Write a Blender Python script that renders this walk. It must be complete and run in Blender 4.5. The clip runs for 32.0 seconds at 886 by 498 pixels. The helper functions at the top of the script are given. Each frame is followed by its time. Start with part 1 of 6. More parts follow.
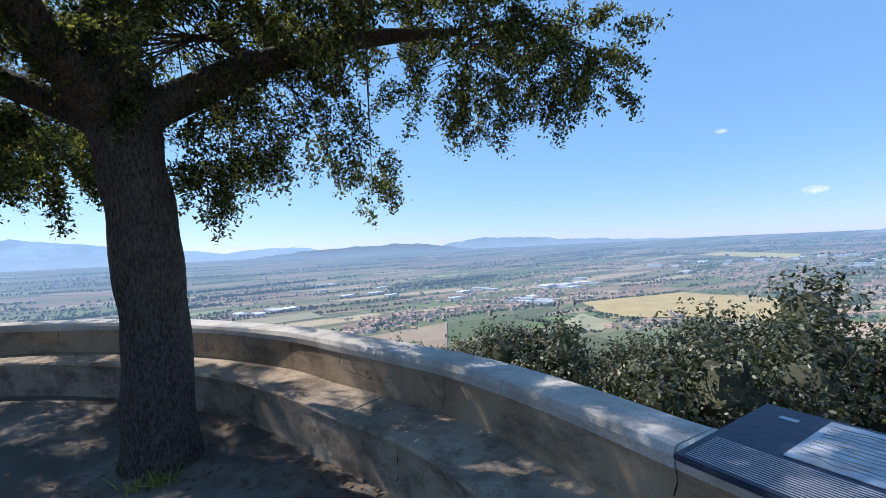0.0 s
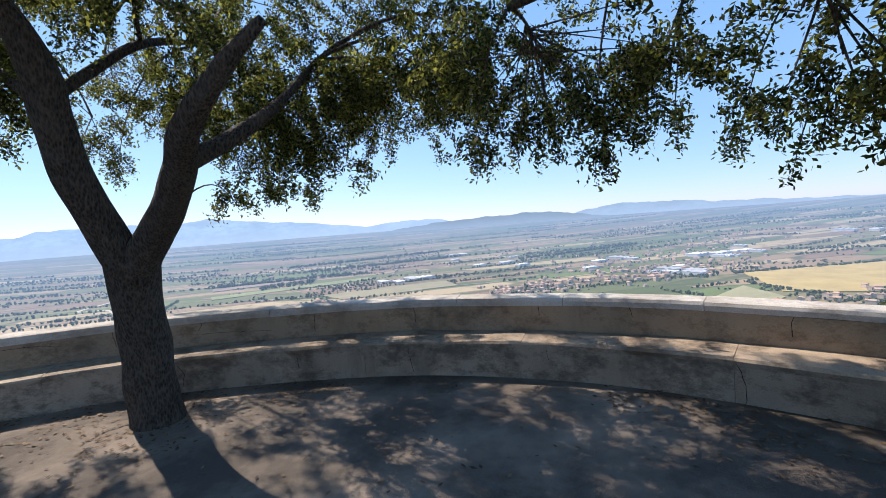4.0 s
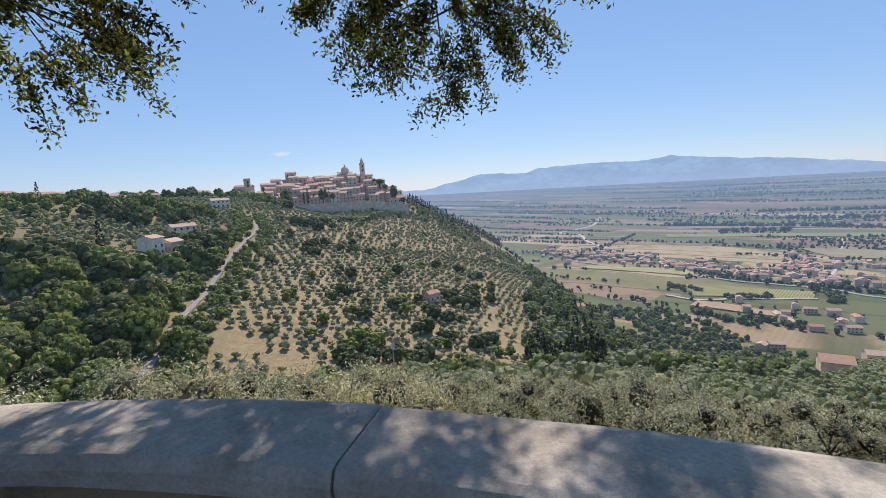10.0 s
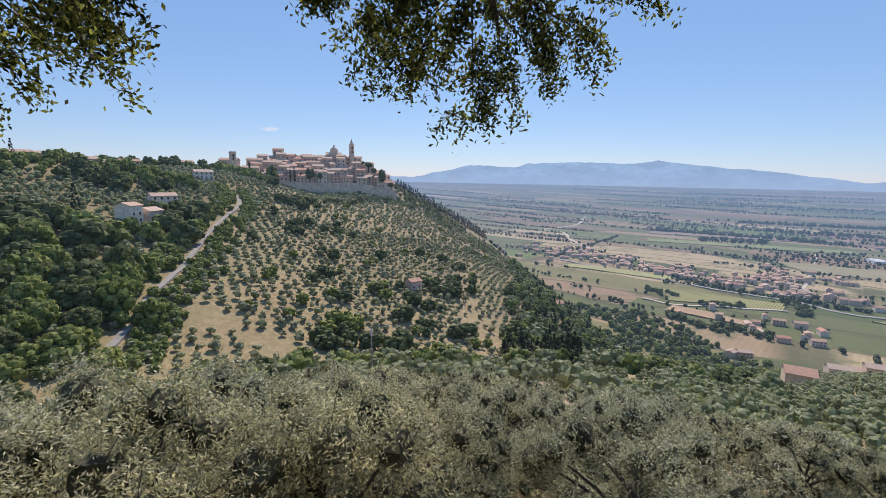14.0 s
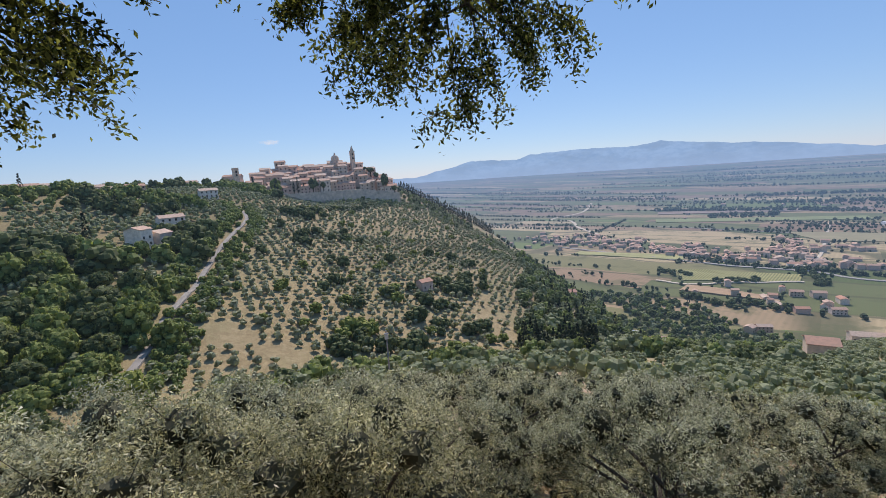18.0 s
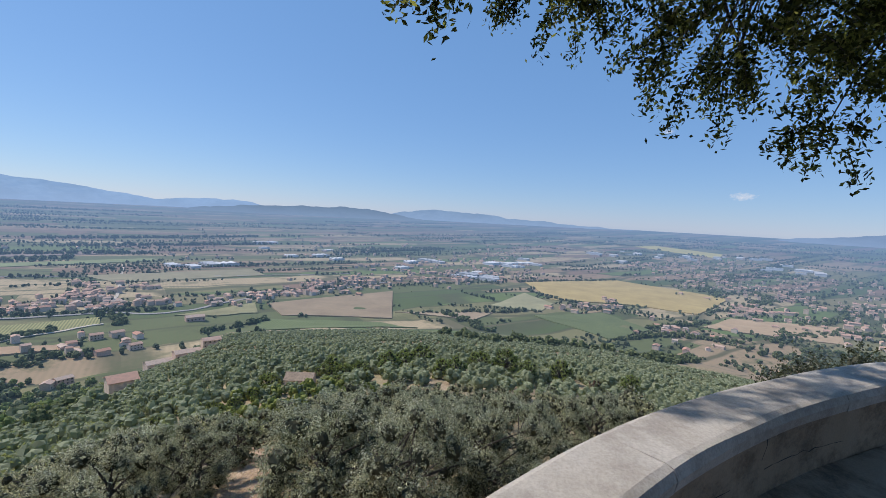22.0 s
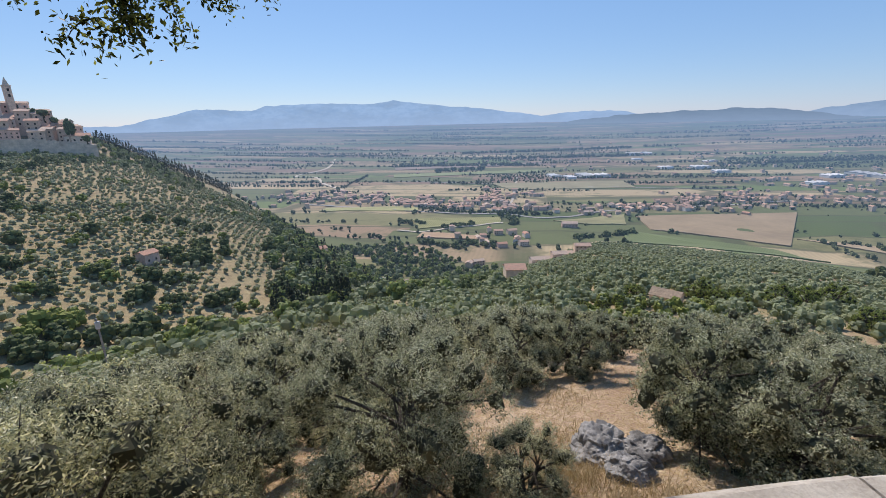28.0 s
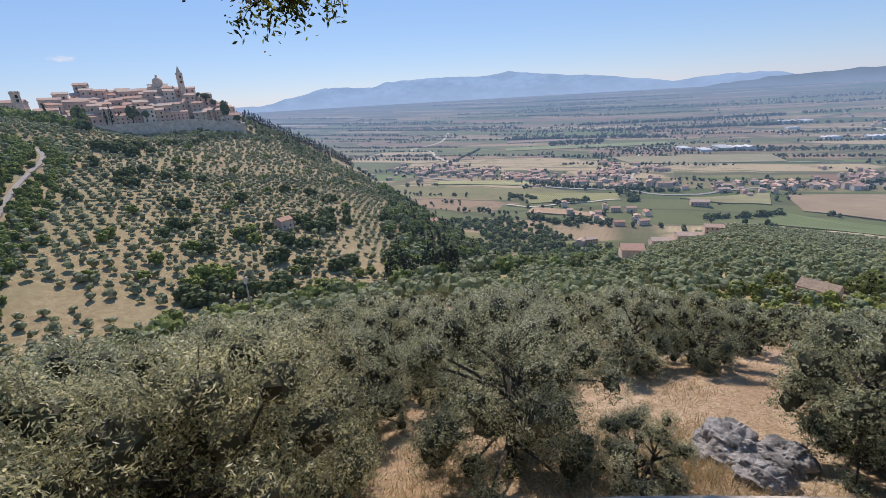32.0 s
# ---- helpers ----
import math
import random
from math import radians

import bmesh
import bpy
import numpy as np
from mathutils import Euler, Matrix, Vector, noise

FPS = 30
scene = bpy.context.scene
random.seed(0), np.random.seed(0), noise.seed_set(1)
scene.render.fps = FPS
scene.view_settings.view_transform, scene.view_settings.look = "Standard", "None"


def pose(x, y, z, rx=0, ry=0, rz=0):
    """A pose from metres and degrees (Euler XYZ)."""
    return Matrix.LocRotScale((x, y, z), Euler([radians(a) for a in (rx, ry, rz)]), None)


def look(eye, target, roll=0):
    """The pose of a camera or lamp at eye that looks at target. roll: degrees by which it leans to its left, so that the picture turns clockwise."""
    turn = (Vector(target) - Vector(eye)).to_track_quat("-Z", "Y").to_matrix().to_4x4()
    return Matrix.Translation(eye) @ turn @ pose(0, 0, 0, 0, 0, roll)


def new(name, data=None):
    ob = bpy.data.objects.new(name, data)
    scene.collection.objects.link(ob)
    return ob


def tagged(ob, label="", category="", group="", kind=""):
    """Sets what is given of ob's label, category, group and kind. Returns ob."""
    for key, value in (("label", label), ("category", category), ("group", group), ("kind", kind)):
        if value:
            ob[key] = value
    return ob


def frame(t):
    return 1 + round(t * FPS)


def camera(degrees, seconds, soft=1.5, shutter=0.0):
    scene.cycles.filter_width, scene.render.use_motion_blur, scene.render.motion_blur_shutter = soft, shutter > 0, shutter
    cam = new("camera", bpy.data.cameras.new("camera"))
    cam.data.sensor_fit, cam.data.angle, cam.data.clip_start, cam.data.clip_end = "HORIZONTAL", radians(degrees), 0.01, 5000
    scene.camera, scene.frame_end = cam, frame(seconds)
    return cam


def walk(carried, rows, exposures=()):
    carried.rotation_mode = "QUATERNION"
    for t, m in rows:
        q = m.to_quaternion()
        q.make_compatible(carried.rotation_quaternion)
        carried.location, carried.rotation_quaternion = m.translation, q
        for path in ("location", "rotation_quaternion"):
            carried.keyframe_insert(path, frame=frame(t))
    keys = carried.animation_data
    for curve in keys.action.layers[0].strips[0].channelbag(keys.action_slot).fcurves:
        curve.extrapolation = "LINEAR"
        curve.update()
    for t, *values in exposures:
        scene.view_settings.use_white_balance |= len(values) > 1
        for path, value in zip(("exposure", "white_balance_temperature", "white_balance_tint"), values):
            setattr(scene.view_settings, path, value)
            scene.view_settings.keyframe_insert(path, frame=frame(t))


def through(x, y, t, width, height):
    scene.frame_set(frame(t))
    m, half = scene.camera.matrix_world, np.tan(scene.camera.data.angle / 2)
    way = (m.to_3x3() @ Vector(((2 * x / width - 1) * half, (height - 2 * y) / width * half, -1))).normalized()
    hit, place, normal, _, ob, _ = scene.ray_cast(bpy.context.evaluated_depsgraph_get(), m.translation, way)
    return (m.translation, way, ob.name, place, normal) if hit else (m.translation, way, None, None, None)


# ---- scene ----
cam = camera(89.3, 32.0, soft=0.75)

# seconds, eye x, y, z, heading (left of +y), pitch, lean
PATH = [
    (0.0, -0.656, -10.160, 1.477, -80.43, -0.43, -2.67),
    (0.5, -0.673, -9.688, 1.510, -77.28, -2.03, -3.81),
    (1.0, -0.759, -9.183, 1.518, -73.88, -3.89, -4.52),
    (1.5, -0.661, -8.689, 1.467, -70.14, -4.95, -5.26),
    (2.0, -0.646, -8.175, 1.502, -68.32, -5.57, -5.03),
    (2.5, -0.717, -7.667, 1.586, -67.10, -5.58, -4.72),
    (4.5, -0.824, -5.625, 1.636, -60.84, -1.49, -4.06),
    (5.0, -0.910, -5.090, 1.679, -54.70, -0.47, -4.78),
    (5.5, -0.877, -4.558, 1.631, -48.94, -0.14, -5.18),
    (6.0, -0.856, -4.039, 1.598, -43.73, -0.72, -4.33),
    (6.5, -0.805, -3.519, 1.572, -38.89, -2.22, -2.78),
    (7.0, -0.698, -3.028, 1.560, -34.65, -3.45, -1.38),
    (7.5, -0.644, -2.554, 1.548, -30.63, -4.33, 0.19),
    (8.0, -0.504, -2.085, 1.493, -26.29, -3.98, 1.08),
    (8.5, -0.414, -1.663, 1.487, -22.16, -3.33, 0.97),
    (9.0, -0.342, -1.179, 1.481, -18.10, -3.83, -0.61),
    (9.5, -0.076, -0.834, 1.433, -13.67, -5.16, -2.26),
    (10.0, 0.067, -0.530, 1.347, -9.49, -7.48, -3.29),
    (10.5, 0.044, -0.264, 1.447, -4.98, -9.70, -2.98),
    (11.0, 0.030, -0.062, 1.501, -1.98, -8.40, -1.55),
    (11.5, 0.037, 0.029, 1.534, 0.83, -6.92, -0.10),
    (12.0, 0.013, 0.035, 1.544, 0.89, -6.97, 0.71),
    (12.5, -0.030, -0.014, 1.562, -2.29, -7.63, 0.82),
    (13.0, -0.048, -0.048, 1.597, -6.60, -8.52, 0.52),
    (13.5, -0.053, -0.067, 1.589, -9.74, -9.04, 0.95),
    (14.0, -0.035, -0.076, 1.579, -11.50, -8.96, 1.02),
    (14.5, -0.019, -0.086, 1.585, -12.30, -8.98, 0.20),
    (16.5, 0.059, -0.043, 1.586, -9.94, -10.23, -4.54),
    (17.0, 0.051, -0.063, 1.559, -8.52, -9.46, -4.63),
    (17.5, 0.040, -0.084, 1.557, -8.35, -9.13, -4.16),
    (18.0, 0.043, -0.092, 1.586, -10.43, -9.11, -3.84),
    (18.5, 0.047, -0.110, 1.570, -14.44, -9.14, -3.39),
    (19.0, 0.040, -0.088, 1.597, -19.47, -9.00, -2.69),
    (19.5, 0.057, -0.048, 1.614, -27.22, -8.34, -1.01),
    (20.0, 0.121, -0.105, 1.637, -38.20, -7.51, 0.75),
    (20.5, 0.205, -0.303, 1.589, -50.61, -7.10, 1.87),
    (21.0, 0.351, -0.383, 1.564, -64.13, -6.42, 2.35),
    (21.5, 0.494, -0.390, 1.549, -76.56, -5.32, 2.70),
    (22.0, 0.512, -0.420, 1.562, -87.21, -4.14, 3.10),
    (22.5, 0.441, -0.436, 1.599, -95.59, -3.46, 3.09),
    (23.0, 0.446, -0.468, 1.605, -101.41, -3.13, 3.18),
    (23.5, 0.396, -0.451, 1.618, -102.49, -3.29, 3.12),
    (24.0, 0.410, -0.431, 1.600, -101.78, -3.42, 2.90),
    (24.5, 0.464, -0.444, 1.583, -100.56, -3.60, 2.23),
    (25.0, 0.453, -0.438, 1.591, -99.26, -4.22, 1.84),
    (25.5, 0.430, -0.421, 1.606, -93.41, -4.84, 1.25),
    (26.0, 0.455, -0.407, 1.590, -81.07, -6.78, -0.08),
    (26.5, 0.510, -0.478, 1.606, -66.10, -9.89, -1.20),
    (28.5, 0.152, -0.099, 1.460, -38.49, -16.70, -1.39),
    (29.0, 0.130, -0.094, 1.470, -35.59, -17.11, -1.81),
    (29.5, 0.117, -0.099, 1.487, -33.60, -17.45, -2.30),
    (30.0, 0.117, -0.095, 1.482, -32.41, -18.20, -2.74),
    (30.5, 0.153, -0.100, 1.458, -31.55, -18.95, -3.02),
    (31.0, 0.168, -0.099, 1.439, -30.57, -19.33, -3.53),
    (31.5, 0.177, -0.103, 1.436, -29.13, -19.21, -3.68),
    (32.0, 0.139, -0.109, 1.450, -27.55, -18.73, -3.39),
]


def stand(x, y, z, yaw, pitch, lean):
    a, p = radians(yaw), radians(pitch)
    way = Vector((-math.sin(a) * math.cos(p), math.cos(a) * math.cos(p), math.sin(p)))
    return look((x, y, z), Vector((x, y, z)) + way, lean)


walk(cam, [(row[0], stand(*row[1:])) for row in PATH],
     [(0.0, 0.4, 6400, 13.0), (1.0, 0.53, 6600, 15.0), (2.5, 0.6, 6800, 15.0), (5.0, 0.55, 7200, 17.0), (7.0, 0.38, 7100, 17.0), (9.0, 0.02, 7000, 17.5), (12.6, 0.05, 7450, 19.0), (14.2, -0.02, 7000, 18.5), (17.5, -0.1, 6900, 18.0), (20.0, -0.12, 6600, 17.0), (21.0, -0.2, 6400, 15.0), (22.0, -0.16, 6500, 14.5), (24.0, -0.07, 7000, 13.5), (26.0, -0.03, 6850, 14.0), (32.0, -0.05, 6900, 20.0)])

# ---- light ----
SUN_AZ, SUN_EL = 17.0, 46.5
world = bpy.data.worlds.new("sky")
scene.world = world
world.use_nodes = True
wn = world.node_tree
sky = wn.nodes.new("ShaderNodeTexSky")
sky.sky_type, sky.sun_disc = "NISHITA", False
sky.sun_elevation, sky.sun_rotation = radians(SUN_EL), radians(SUN_AZ)
sky.altitude, sky.air_density, sky.dust_density, sky.ozone_density = 1500, 1.2, 0.1, 3.0
even = wn.nodes.new("ShaderNodeMix")
even.data_type = "RGBA"
even.inputs[0].default_value = 0.52
even.inputs[7].default_value = (1.5, 3.8, 7.8, 1)
wn.links.new(sky.outputs[0], even.inputs[6])
wn.links.new(even.outputs[2], wn.nodes["Background"].inputs[0])
wn.nodes["Background"].inputs[1].default_value = 0.117
sun_data = bpy.data.lights.new("sun", "SUN")
sun_data.energy, sun_data.angle, sun_data.color = 4.9, radians(0.53), (1.0, 0.95, 0.87)
sun = new("sun", sun_data)
sun_way = Vector((math.sin(radians(SUN_AZ)) * math.cos(radians(SUN_EL)), math.cos(radians(SUN_AZ)) * math.cos(radians(SUN_EL)), math.sin(radians(SUN_EL))))
sun.matrix_world = look(sun_way * 100, (0, 0, 0))

# ---- materials ----


class Mat:
    """A node material under construction."""

    def __init__(self, name, rough=0.85, metal=0.0):
        self.m = bpy.data.materials.new(name)
        self.m.use_nodes = True
        self.t = self.m.node_tree
        self.b = self.t.nodes["Principled BSDF"]
        self.b.inputs["Roughness"].default_value = rough
        self.b.inputs["Metallic"].default_value = metal
        self.b.inputs["Specular IOR Level"].default_value = 0.3

    def n(self, kind, **inputs):
        node = self.t.nodes.new(kind)
        for key, value in inputs.items():
            sock = node.inputs[key.replace("_", " ")]
            if isinstance(value, bpy.types.NodeSocket):
                self.t.links.new(value, sock)
            else:
                sock.default_value = value
        return node

    def link(self, a, b):
        self.t.links.new(a, b)

    def pos(self, scale=(1, 1, 1), turn=0.0, obj=False):
        src = self.t.nodes.new("ShaderNodeTexCoord").outputs["Object"] if obj else self.t.nodes.new("ShaderNodeNewGeometry").outputs["Position"]
        node = self.n("ShaderNodeMapping", Vector=src)
        node.inputs["Scale"].default_value = scale
        node.inputs["Rotation"].default_value = (0, 0, radians(turn))
        return node.outputs[0]

    def noise(self, vec, scale, detail=5.0, rough=0.6):
        return self.n("ShaderNodeTexNoise", Vector=vec, Scale=scale, Detail=detail, Roughness=rough).outputs[0]

    def ramp(self, fac, stops, constant=False):
        node = self.n("ShaderNodeValToRGB", Fac=fac)
        cr = node.color_ramp
        if constant:
            cr.interpolation = "CONSTANT"
        while len(cr.elements) < len(stops):
            cr.elements.new(0.5)
        for e, (p, c) in zip(cr.elements, stops):
            e.position = p
            e.color = (*c, 1) if not isinstance(c, float) else (c, c, c, 1)
        return node.outputs[0]

    def mix(self, fac, a, b, mode="MIX"):
        node = self.t.nodes.new("ShaderNodeMix")
        node.data_type, node.blend_type = "RGBA", mode
        for sock, value in ((node.inputs[0], fac), (node.inputs[6], a), (node.inputs[7], b)):
            if isinstance(value, bpy.types.NodeSocket):
                self.link(value, sock)
            elif isinstance(value, tuple):
                sock.default_value = (*value, 1)
            else:
                sock.default_value = value
        return node.outputs[2]

    def math(self, op, a, b=0.0, clamp=False):
        node = self.t.nodes.new("ShaderNodeMath")
        node.operation, node.use_clamp = op, clamp
        for sock, value in zip(node.inputs, (a, b)):
            if isinstance(value, bpy.types.NodeSocket):
                self.link(value, sock)
            else:
                sock.default_value = value
        return node.outputs[0]

    def colour(self, c):
        if isinstance(c, tuple):
            self.b.inputs["Base Color"].default_value = (*c, 1)
        else:
            self.link(c, self.b.inputs["Base Color"])
        return self

    def bump(self, height, strength=0.4, distance=0.02):
        node = self.n("ShaderNodeBump", Height=height, Strength=strength, Distance=distance)
        self.link(node.outputs[0], self.b.inputs["Normal"])
        return self


def paint_haze(m, amount=1.0):
    """Paints haze below the terrace into a material as blue glow, thicker with distance."""
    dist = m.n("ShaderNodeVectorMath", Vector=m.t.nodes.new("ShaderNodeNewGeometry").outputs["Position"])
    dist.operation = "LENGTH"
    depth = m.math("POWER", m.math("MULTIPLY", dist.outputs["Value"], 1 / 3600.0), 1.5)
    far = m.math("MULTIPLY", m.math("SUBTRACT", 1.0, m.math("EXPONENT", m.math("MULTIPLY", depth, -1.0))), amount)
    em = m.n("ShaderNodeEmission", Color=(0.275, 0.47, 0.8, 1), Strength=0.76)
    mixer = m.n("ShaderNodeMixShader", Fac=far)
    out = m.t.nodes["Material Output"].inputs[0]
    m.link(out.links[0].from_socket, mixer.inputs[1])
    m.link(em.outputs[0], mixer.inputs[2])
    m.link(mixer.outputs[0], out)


def random_of(m, island=False):
    if island:
        return m.t.nodes.new("ShaderNodeNewGeometry").outputs["Random Per Island"]
    return m.t.nodes.new("ShaderNodeObjectInfo").outputs["Random"]


def leaf_material(name, dark, mid, light, through=0.35, rough=0.5, hazed=False, split=0.0, tone=0.0, glow=(1.0, 1.0, 0.45), vary=False):
    """Leaves that differ one by one; split: the share of dark leaves and undersides."""
    m = Mat(name, rough)
    stops = [(0.0, dark), (0.55, mid), (1.0, light)]
    if split:
        stops = [(0.0, tuple(c * 0.6 for c in dark)), (split, dark), (split + 0.12, mid), (1.0, light)]
    col = m.ramp(random_of(m, True), stops)
    if tone:
        shift = m.ramp(m.noise(m.pos(obj=True), tone, 3, 0.6), [(0.34, 0.6), (0.62, 1.0)])
        col = m.mix(1.0, col, shift, "MULTIPLY")
    if vary:
        col = m.mix(1.0, col, m.ramp(random_of(m), [(0.0, (0.78, 0.8, 0.76)), (0.45, (1.0, 1.0, 1.0)), (1.0, (1.0, 0.95, 0.84))]), "MULTIPLY")
    m.colour(col)
    tr = m.n("ShaderNodeBsdfTranslucent", Color=m.mix(1.0, col, glow, "MULTIPLY"))
    mixer = m.n("ShaderNodeMixShader", Fac=through)
    m.link(m.b.outputs[0], mixer.inputs[1])
    m.link(tr.outputs[0], mixer.inputs[2])
    m.link(mixer.outputs[0], m.t.nodes["Material Output"].inputs[0])
    if hazed:
        paint_haze(m)
    return m.m


def plaster_material(name, a, b, stain, low=0.25):
    """Old lime render: cloudy tone, dark drips, grit."""
    m = Mat(name, 0.92)
    p = m.pos()
    cloud = m.noise(p, 1.3, 6, 0.65)
    base = m.ramp(cloud, [(0.3, a), (0.7, b)])
    drip = m.noise(m.pos((3.2, 3.2, 0.55)), 1.0, 5, 0.6)
    base = m.mix(m.ramp(drip, [(0.5, 0.0), (0.66, 0.4)]), base, stain)
    patch = m.noise(p, 0.55, 3, 0.5)
    base = m.mix(m.ramp(patch, [(0.52, 0.0), (0.62, 0.35)]), base, (0.34, 0.29, 0.22))
    blot = m.noise(m.pos((1, 1, 1.6)), 2.3, 9, 0.78)
    base = m.mix(m.ramp(blot, [(0.47, 0.0), (0.6, 0.72)]), base, stain)
    grit = m.noise(p, 95, 3, 0.7)
    base = m.mix(m.ramp(grit, [(0.35, 0.28), (0.6, 0.0)]), base, (0.14, 0.13, 0.12))
    m.colour(base)
    m.bump(m.math("ADD", m.math("MULTIPLY", grit, 0.35), m.math("MULTIPLY", m.noise(p, 9, 6, 0.7), 1.0)), 0.55, 0.012)
    return m.m


def bark_material(name, a, b):
    m = Mat(name, 0.95)
    p = m.pos((1, 1, 0.34), obj=True)
    v = m.n("ShaderNodeTexVoronoi", Vector=p, Scale=70.0, Randomness=1.0).outputs["Distance"]
    nse = m.noise(p, 26, 8, 0.78)
    h = m.math("ADD", m.math("MULTIPLY", v, 0.75), nse)
    col = m.ramp(m.math("MULTIPLY", h, 0.75), [(0.36, a), (0.82, b)])
    lich = m.noise(m.pos(obj=True), 5.0, 4, 0.6)
    col = m.mix(m.ramp(lich, [(0.52, 0.0), (0.7, 0.4)]), col, (0.15, 0.14, 0.12))
    m.colour(col)
    m.bump(h, 1.0, 0.05)
    return m.m


def plain_material(name, col, vary=0.25, rough=0.85, scale=3.0, hazed=False):
    m = Mat(name, rough)
    nse = m.noise(m.pos(obj=True), scale, 5, 0.65)
    dark = tuple(c * (1 - vary) for c in col)
    light = tuple(min(1, c * (1 + vary)) for c in col)
    m.colour(m.ramp(nse, [(0.3, dark), (0.7, light)]))
    m.bump(m.noise(m.pos(obj=True), scale * 9, 4, 0.6), 0.25, 0.01)
    if hazed:
        paint_haze(m)
    return m.m


def random_material(name, stops, rough=0.9):
    m = Mat(name, rough)
    col = m.ramp(random_of(m), stops)
    nse = m.noise(m.pos(), 0.8, 4, 0.6)
    m.colour(m.mix(m.ramp(nse, [(0.35, 0.3), (0.6, 0.0)]), col, (0.2, 0.17, 0.14)))
    paint_haze(m)
    return m.m


M_OAK = leaf_material("oak_leaf", (0.03, 0.036, 0.014), (0.088, 0.102, 0.038), (0.31, 0.325, 0.125), 0.74, tone=1.6, glow=(1.0, 1.0, 0.55))
M_OLIVE = leaf_material("olive_leaf", (0.13, 0.138, 0.082), (0.53, 0.54, 0.33), (0.85, 0.85, 0.66), 0.55, 0.38, tone=2.2, glow=(1.0, 0.99, 0.92), vary=True)
M_OLIVEMID = leaf_material("olive_foliage", (0.15, 0.16, 0.092), (0.55, 0.565, 0.34), (0.85, 0.85, 0.64), 0.5, 0.45, tone=2.0, glow=(1.0, 0.99, 0.92), vary=True)
# Inner olive growth, coloured dark to paint the shade inside the crowns.
M_INNERSHADE = leaf_material("shade_dark_foliage", (0.045, 0.045, 0.028), (0.085, 0.086, 0.054), (0.14, 0.142, 0.09), 0.25, 0.8, glow=(1.0, 0.98, 0.8))
M_SCRUB = leaf_material("scrub_leaf", (0.04, 0.046, 0.024), (0.09, 0.1, 0.052), (0.25, 0.255, 0.17), 0.25, 0.4, tone=2.0)
M_DEAD = leaf_material("dead_leaf", (0.16, 0.07, 0.04), (0.27, 0.13, 0.08), (0.36, 0.2, 0.13), 0.2, 0.8)
M_FAROLIVE = leaf_material("grove_foliage", (0.19, 0.198, 0.12), (0.34, 0.348, 0.22), (0.52, 0.525, 0.36), 0.45, 0.8, True)
M_SPUR = leaf_material("spur_foliage", (0.2, 0.222, 0.128), (0.3, 0.328, 0.196), (0.42, 0.45, 0.29), 0.48, 0.8, True)
M_WOOD = leaf_material("wood_foliage", (0.115, 0.14, 0.046), (0.26, 0.31, 0.105), (0.42, 0.465, 0.18), 0.5, 0.8, True)
M_DARKWOOD = leaf_material("dark_foliage", (0.072, 0.09, 0.04), (0.155, 0.184, 0.078), (0.26, 0.29, 0.13), 0.45, 0.8, True)
M_BRIGHT = leaf_material("bright_foliage", (0.12, 0.14, 0.03), (0.22, 0.25, 0.055), (0.36, 0.37, 0.1), 0.3, 0.8, True)
M_CYPRESS = leaf_material("cypress_foliage", (0.025, 0.032, 0.017), (0.045, 0.055, 0.03), (0.075, 0.085, 0.045), 0.1, 0.9, True)
M_FARTREE = leaf_material("plain_foliage", (0.04, 0.05, 0.025), (0.1, 0.12, 0.06), (0.2, 0.225, 0.115), 0.14, 0.9, True)
M_BARK = bark_material("oak_bark", (0.015, 0.012, 0.01), (0.135, 0.11, 0.088))
M_OLIVEBARK = bark_material("olive_bark", (0.035, 0.028, 0.022), (0.15, 0.125, 0.1))
M_WALL = plaster_material("parapet_render", (0.3, 0.205, 0.126), (0.42, 0.3, 0.192), (0.125, 0.08, 0.048))
M_CAP = plaster_material("cap_cement", (0.46, 0.425, 0.375), (0.62, 0.58, 0.525), (0.3, 0.26, 0.22))
M_BENCH = plaster_material("bench_render", (0.285, 0.215, 0.15), (0.44, 0.345, 0.255), (0.07, 0.047, 0.03))
M_CRACK = plain_material("crack_dark", (0.02, 0.018, 0.016))
M_ROCK = plaster_material("limestone", (0.2, 0.193, 0.183), (0.37, 0.355, 0.335), (0.06, 0.057, 0.053))
M_STRAW = leaf_material("dry_grass", (0.28, 0.195, 0.105), (0.42, 0.31, 0.18), (0.55, 0.45, 0.3), 0.2, 0.9)
M_ROOF = random_material("clay_tiles", [(0.0, (0.5, 0.26, 0.175)), (0.5, (0.52, 0.335, 0.245)), (1.0, (0.55, 0.42, 0.33))])
M_HOUSE = random_material("house_render", [(0.0, (0.55, 0.39, 0.28)), (0.35, (0.72, 0.58, 0.45)), (0.65, (0.66, 0.43, 0.33)), (1.0, (0.82, 0.74, 0.64))])
M_TOWN = random_material("town_stone", [(0.0, (0.62, 0.42, 0.3)), (0.4, (0.74, 0.53, 0.38)), (0.65, (0.75, 0.46, 0.34)), (1.0, (0.84, 0.67, 0.51))])
M_STONE = plain_material("old_stone", (0.68, 0.5, 0.37), 0.3, 0.9, 0.4, True)
M_GLASS = plain_material("dark_window", (0.05, 0.045, 0.045), 0.2, 0.3)
M_SHED = random_material("shed_white", [(0.0, (0.5, 0.49, 0.47)), (1.0, (0.78, 0.77, 0.76))])
M_RETAIN = plain_material("retaining_stone", (0.62, 0.49, 0.375), 0.3, 0.9, 0.3, True)
M_ROAD = plain_material("pale_asphalt", (0.29, 0.27, 0.245), 0.18, 0.9, 0.6, True)
M_DIRT = plain_material("pale_track", (0.5, 0.43, 0.34), 0.2, 0.95, 0.3, True)


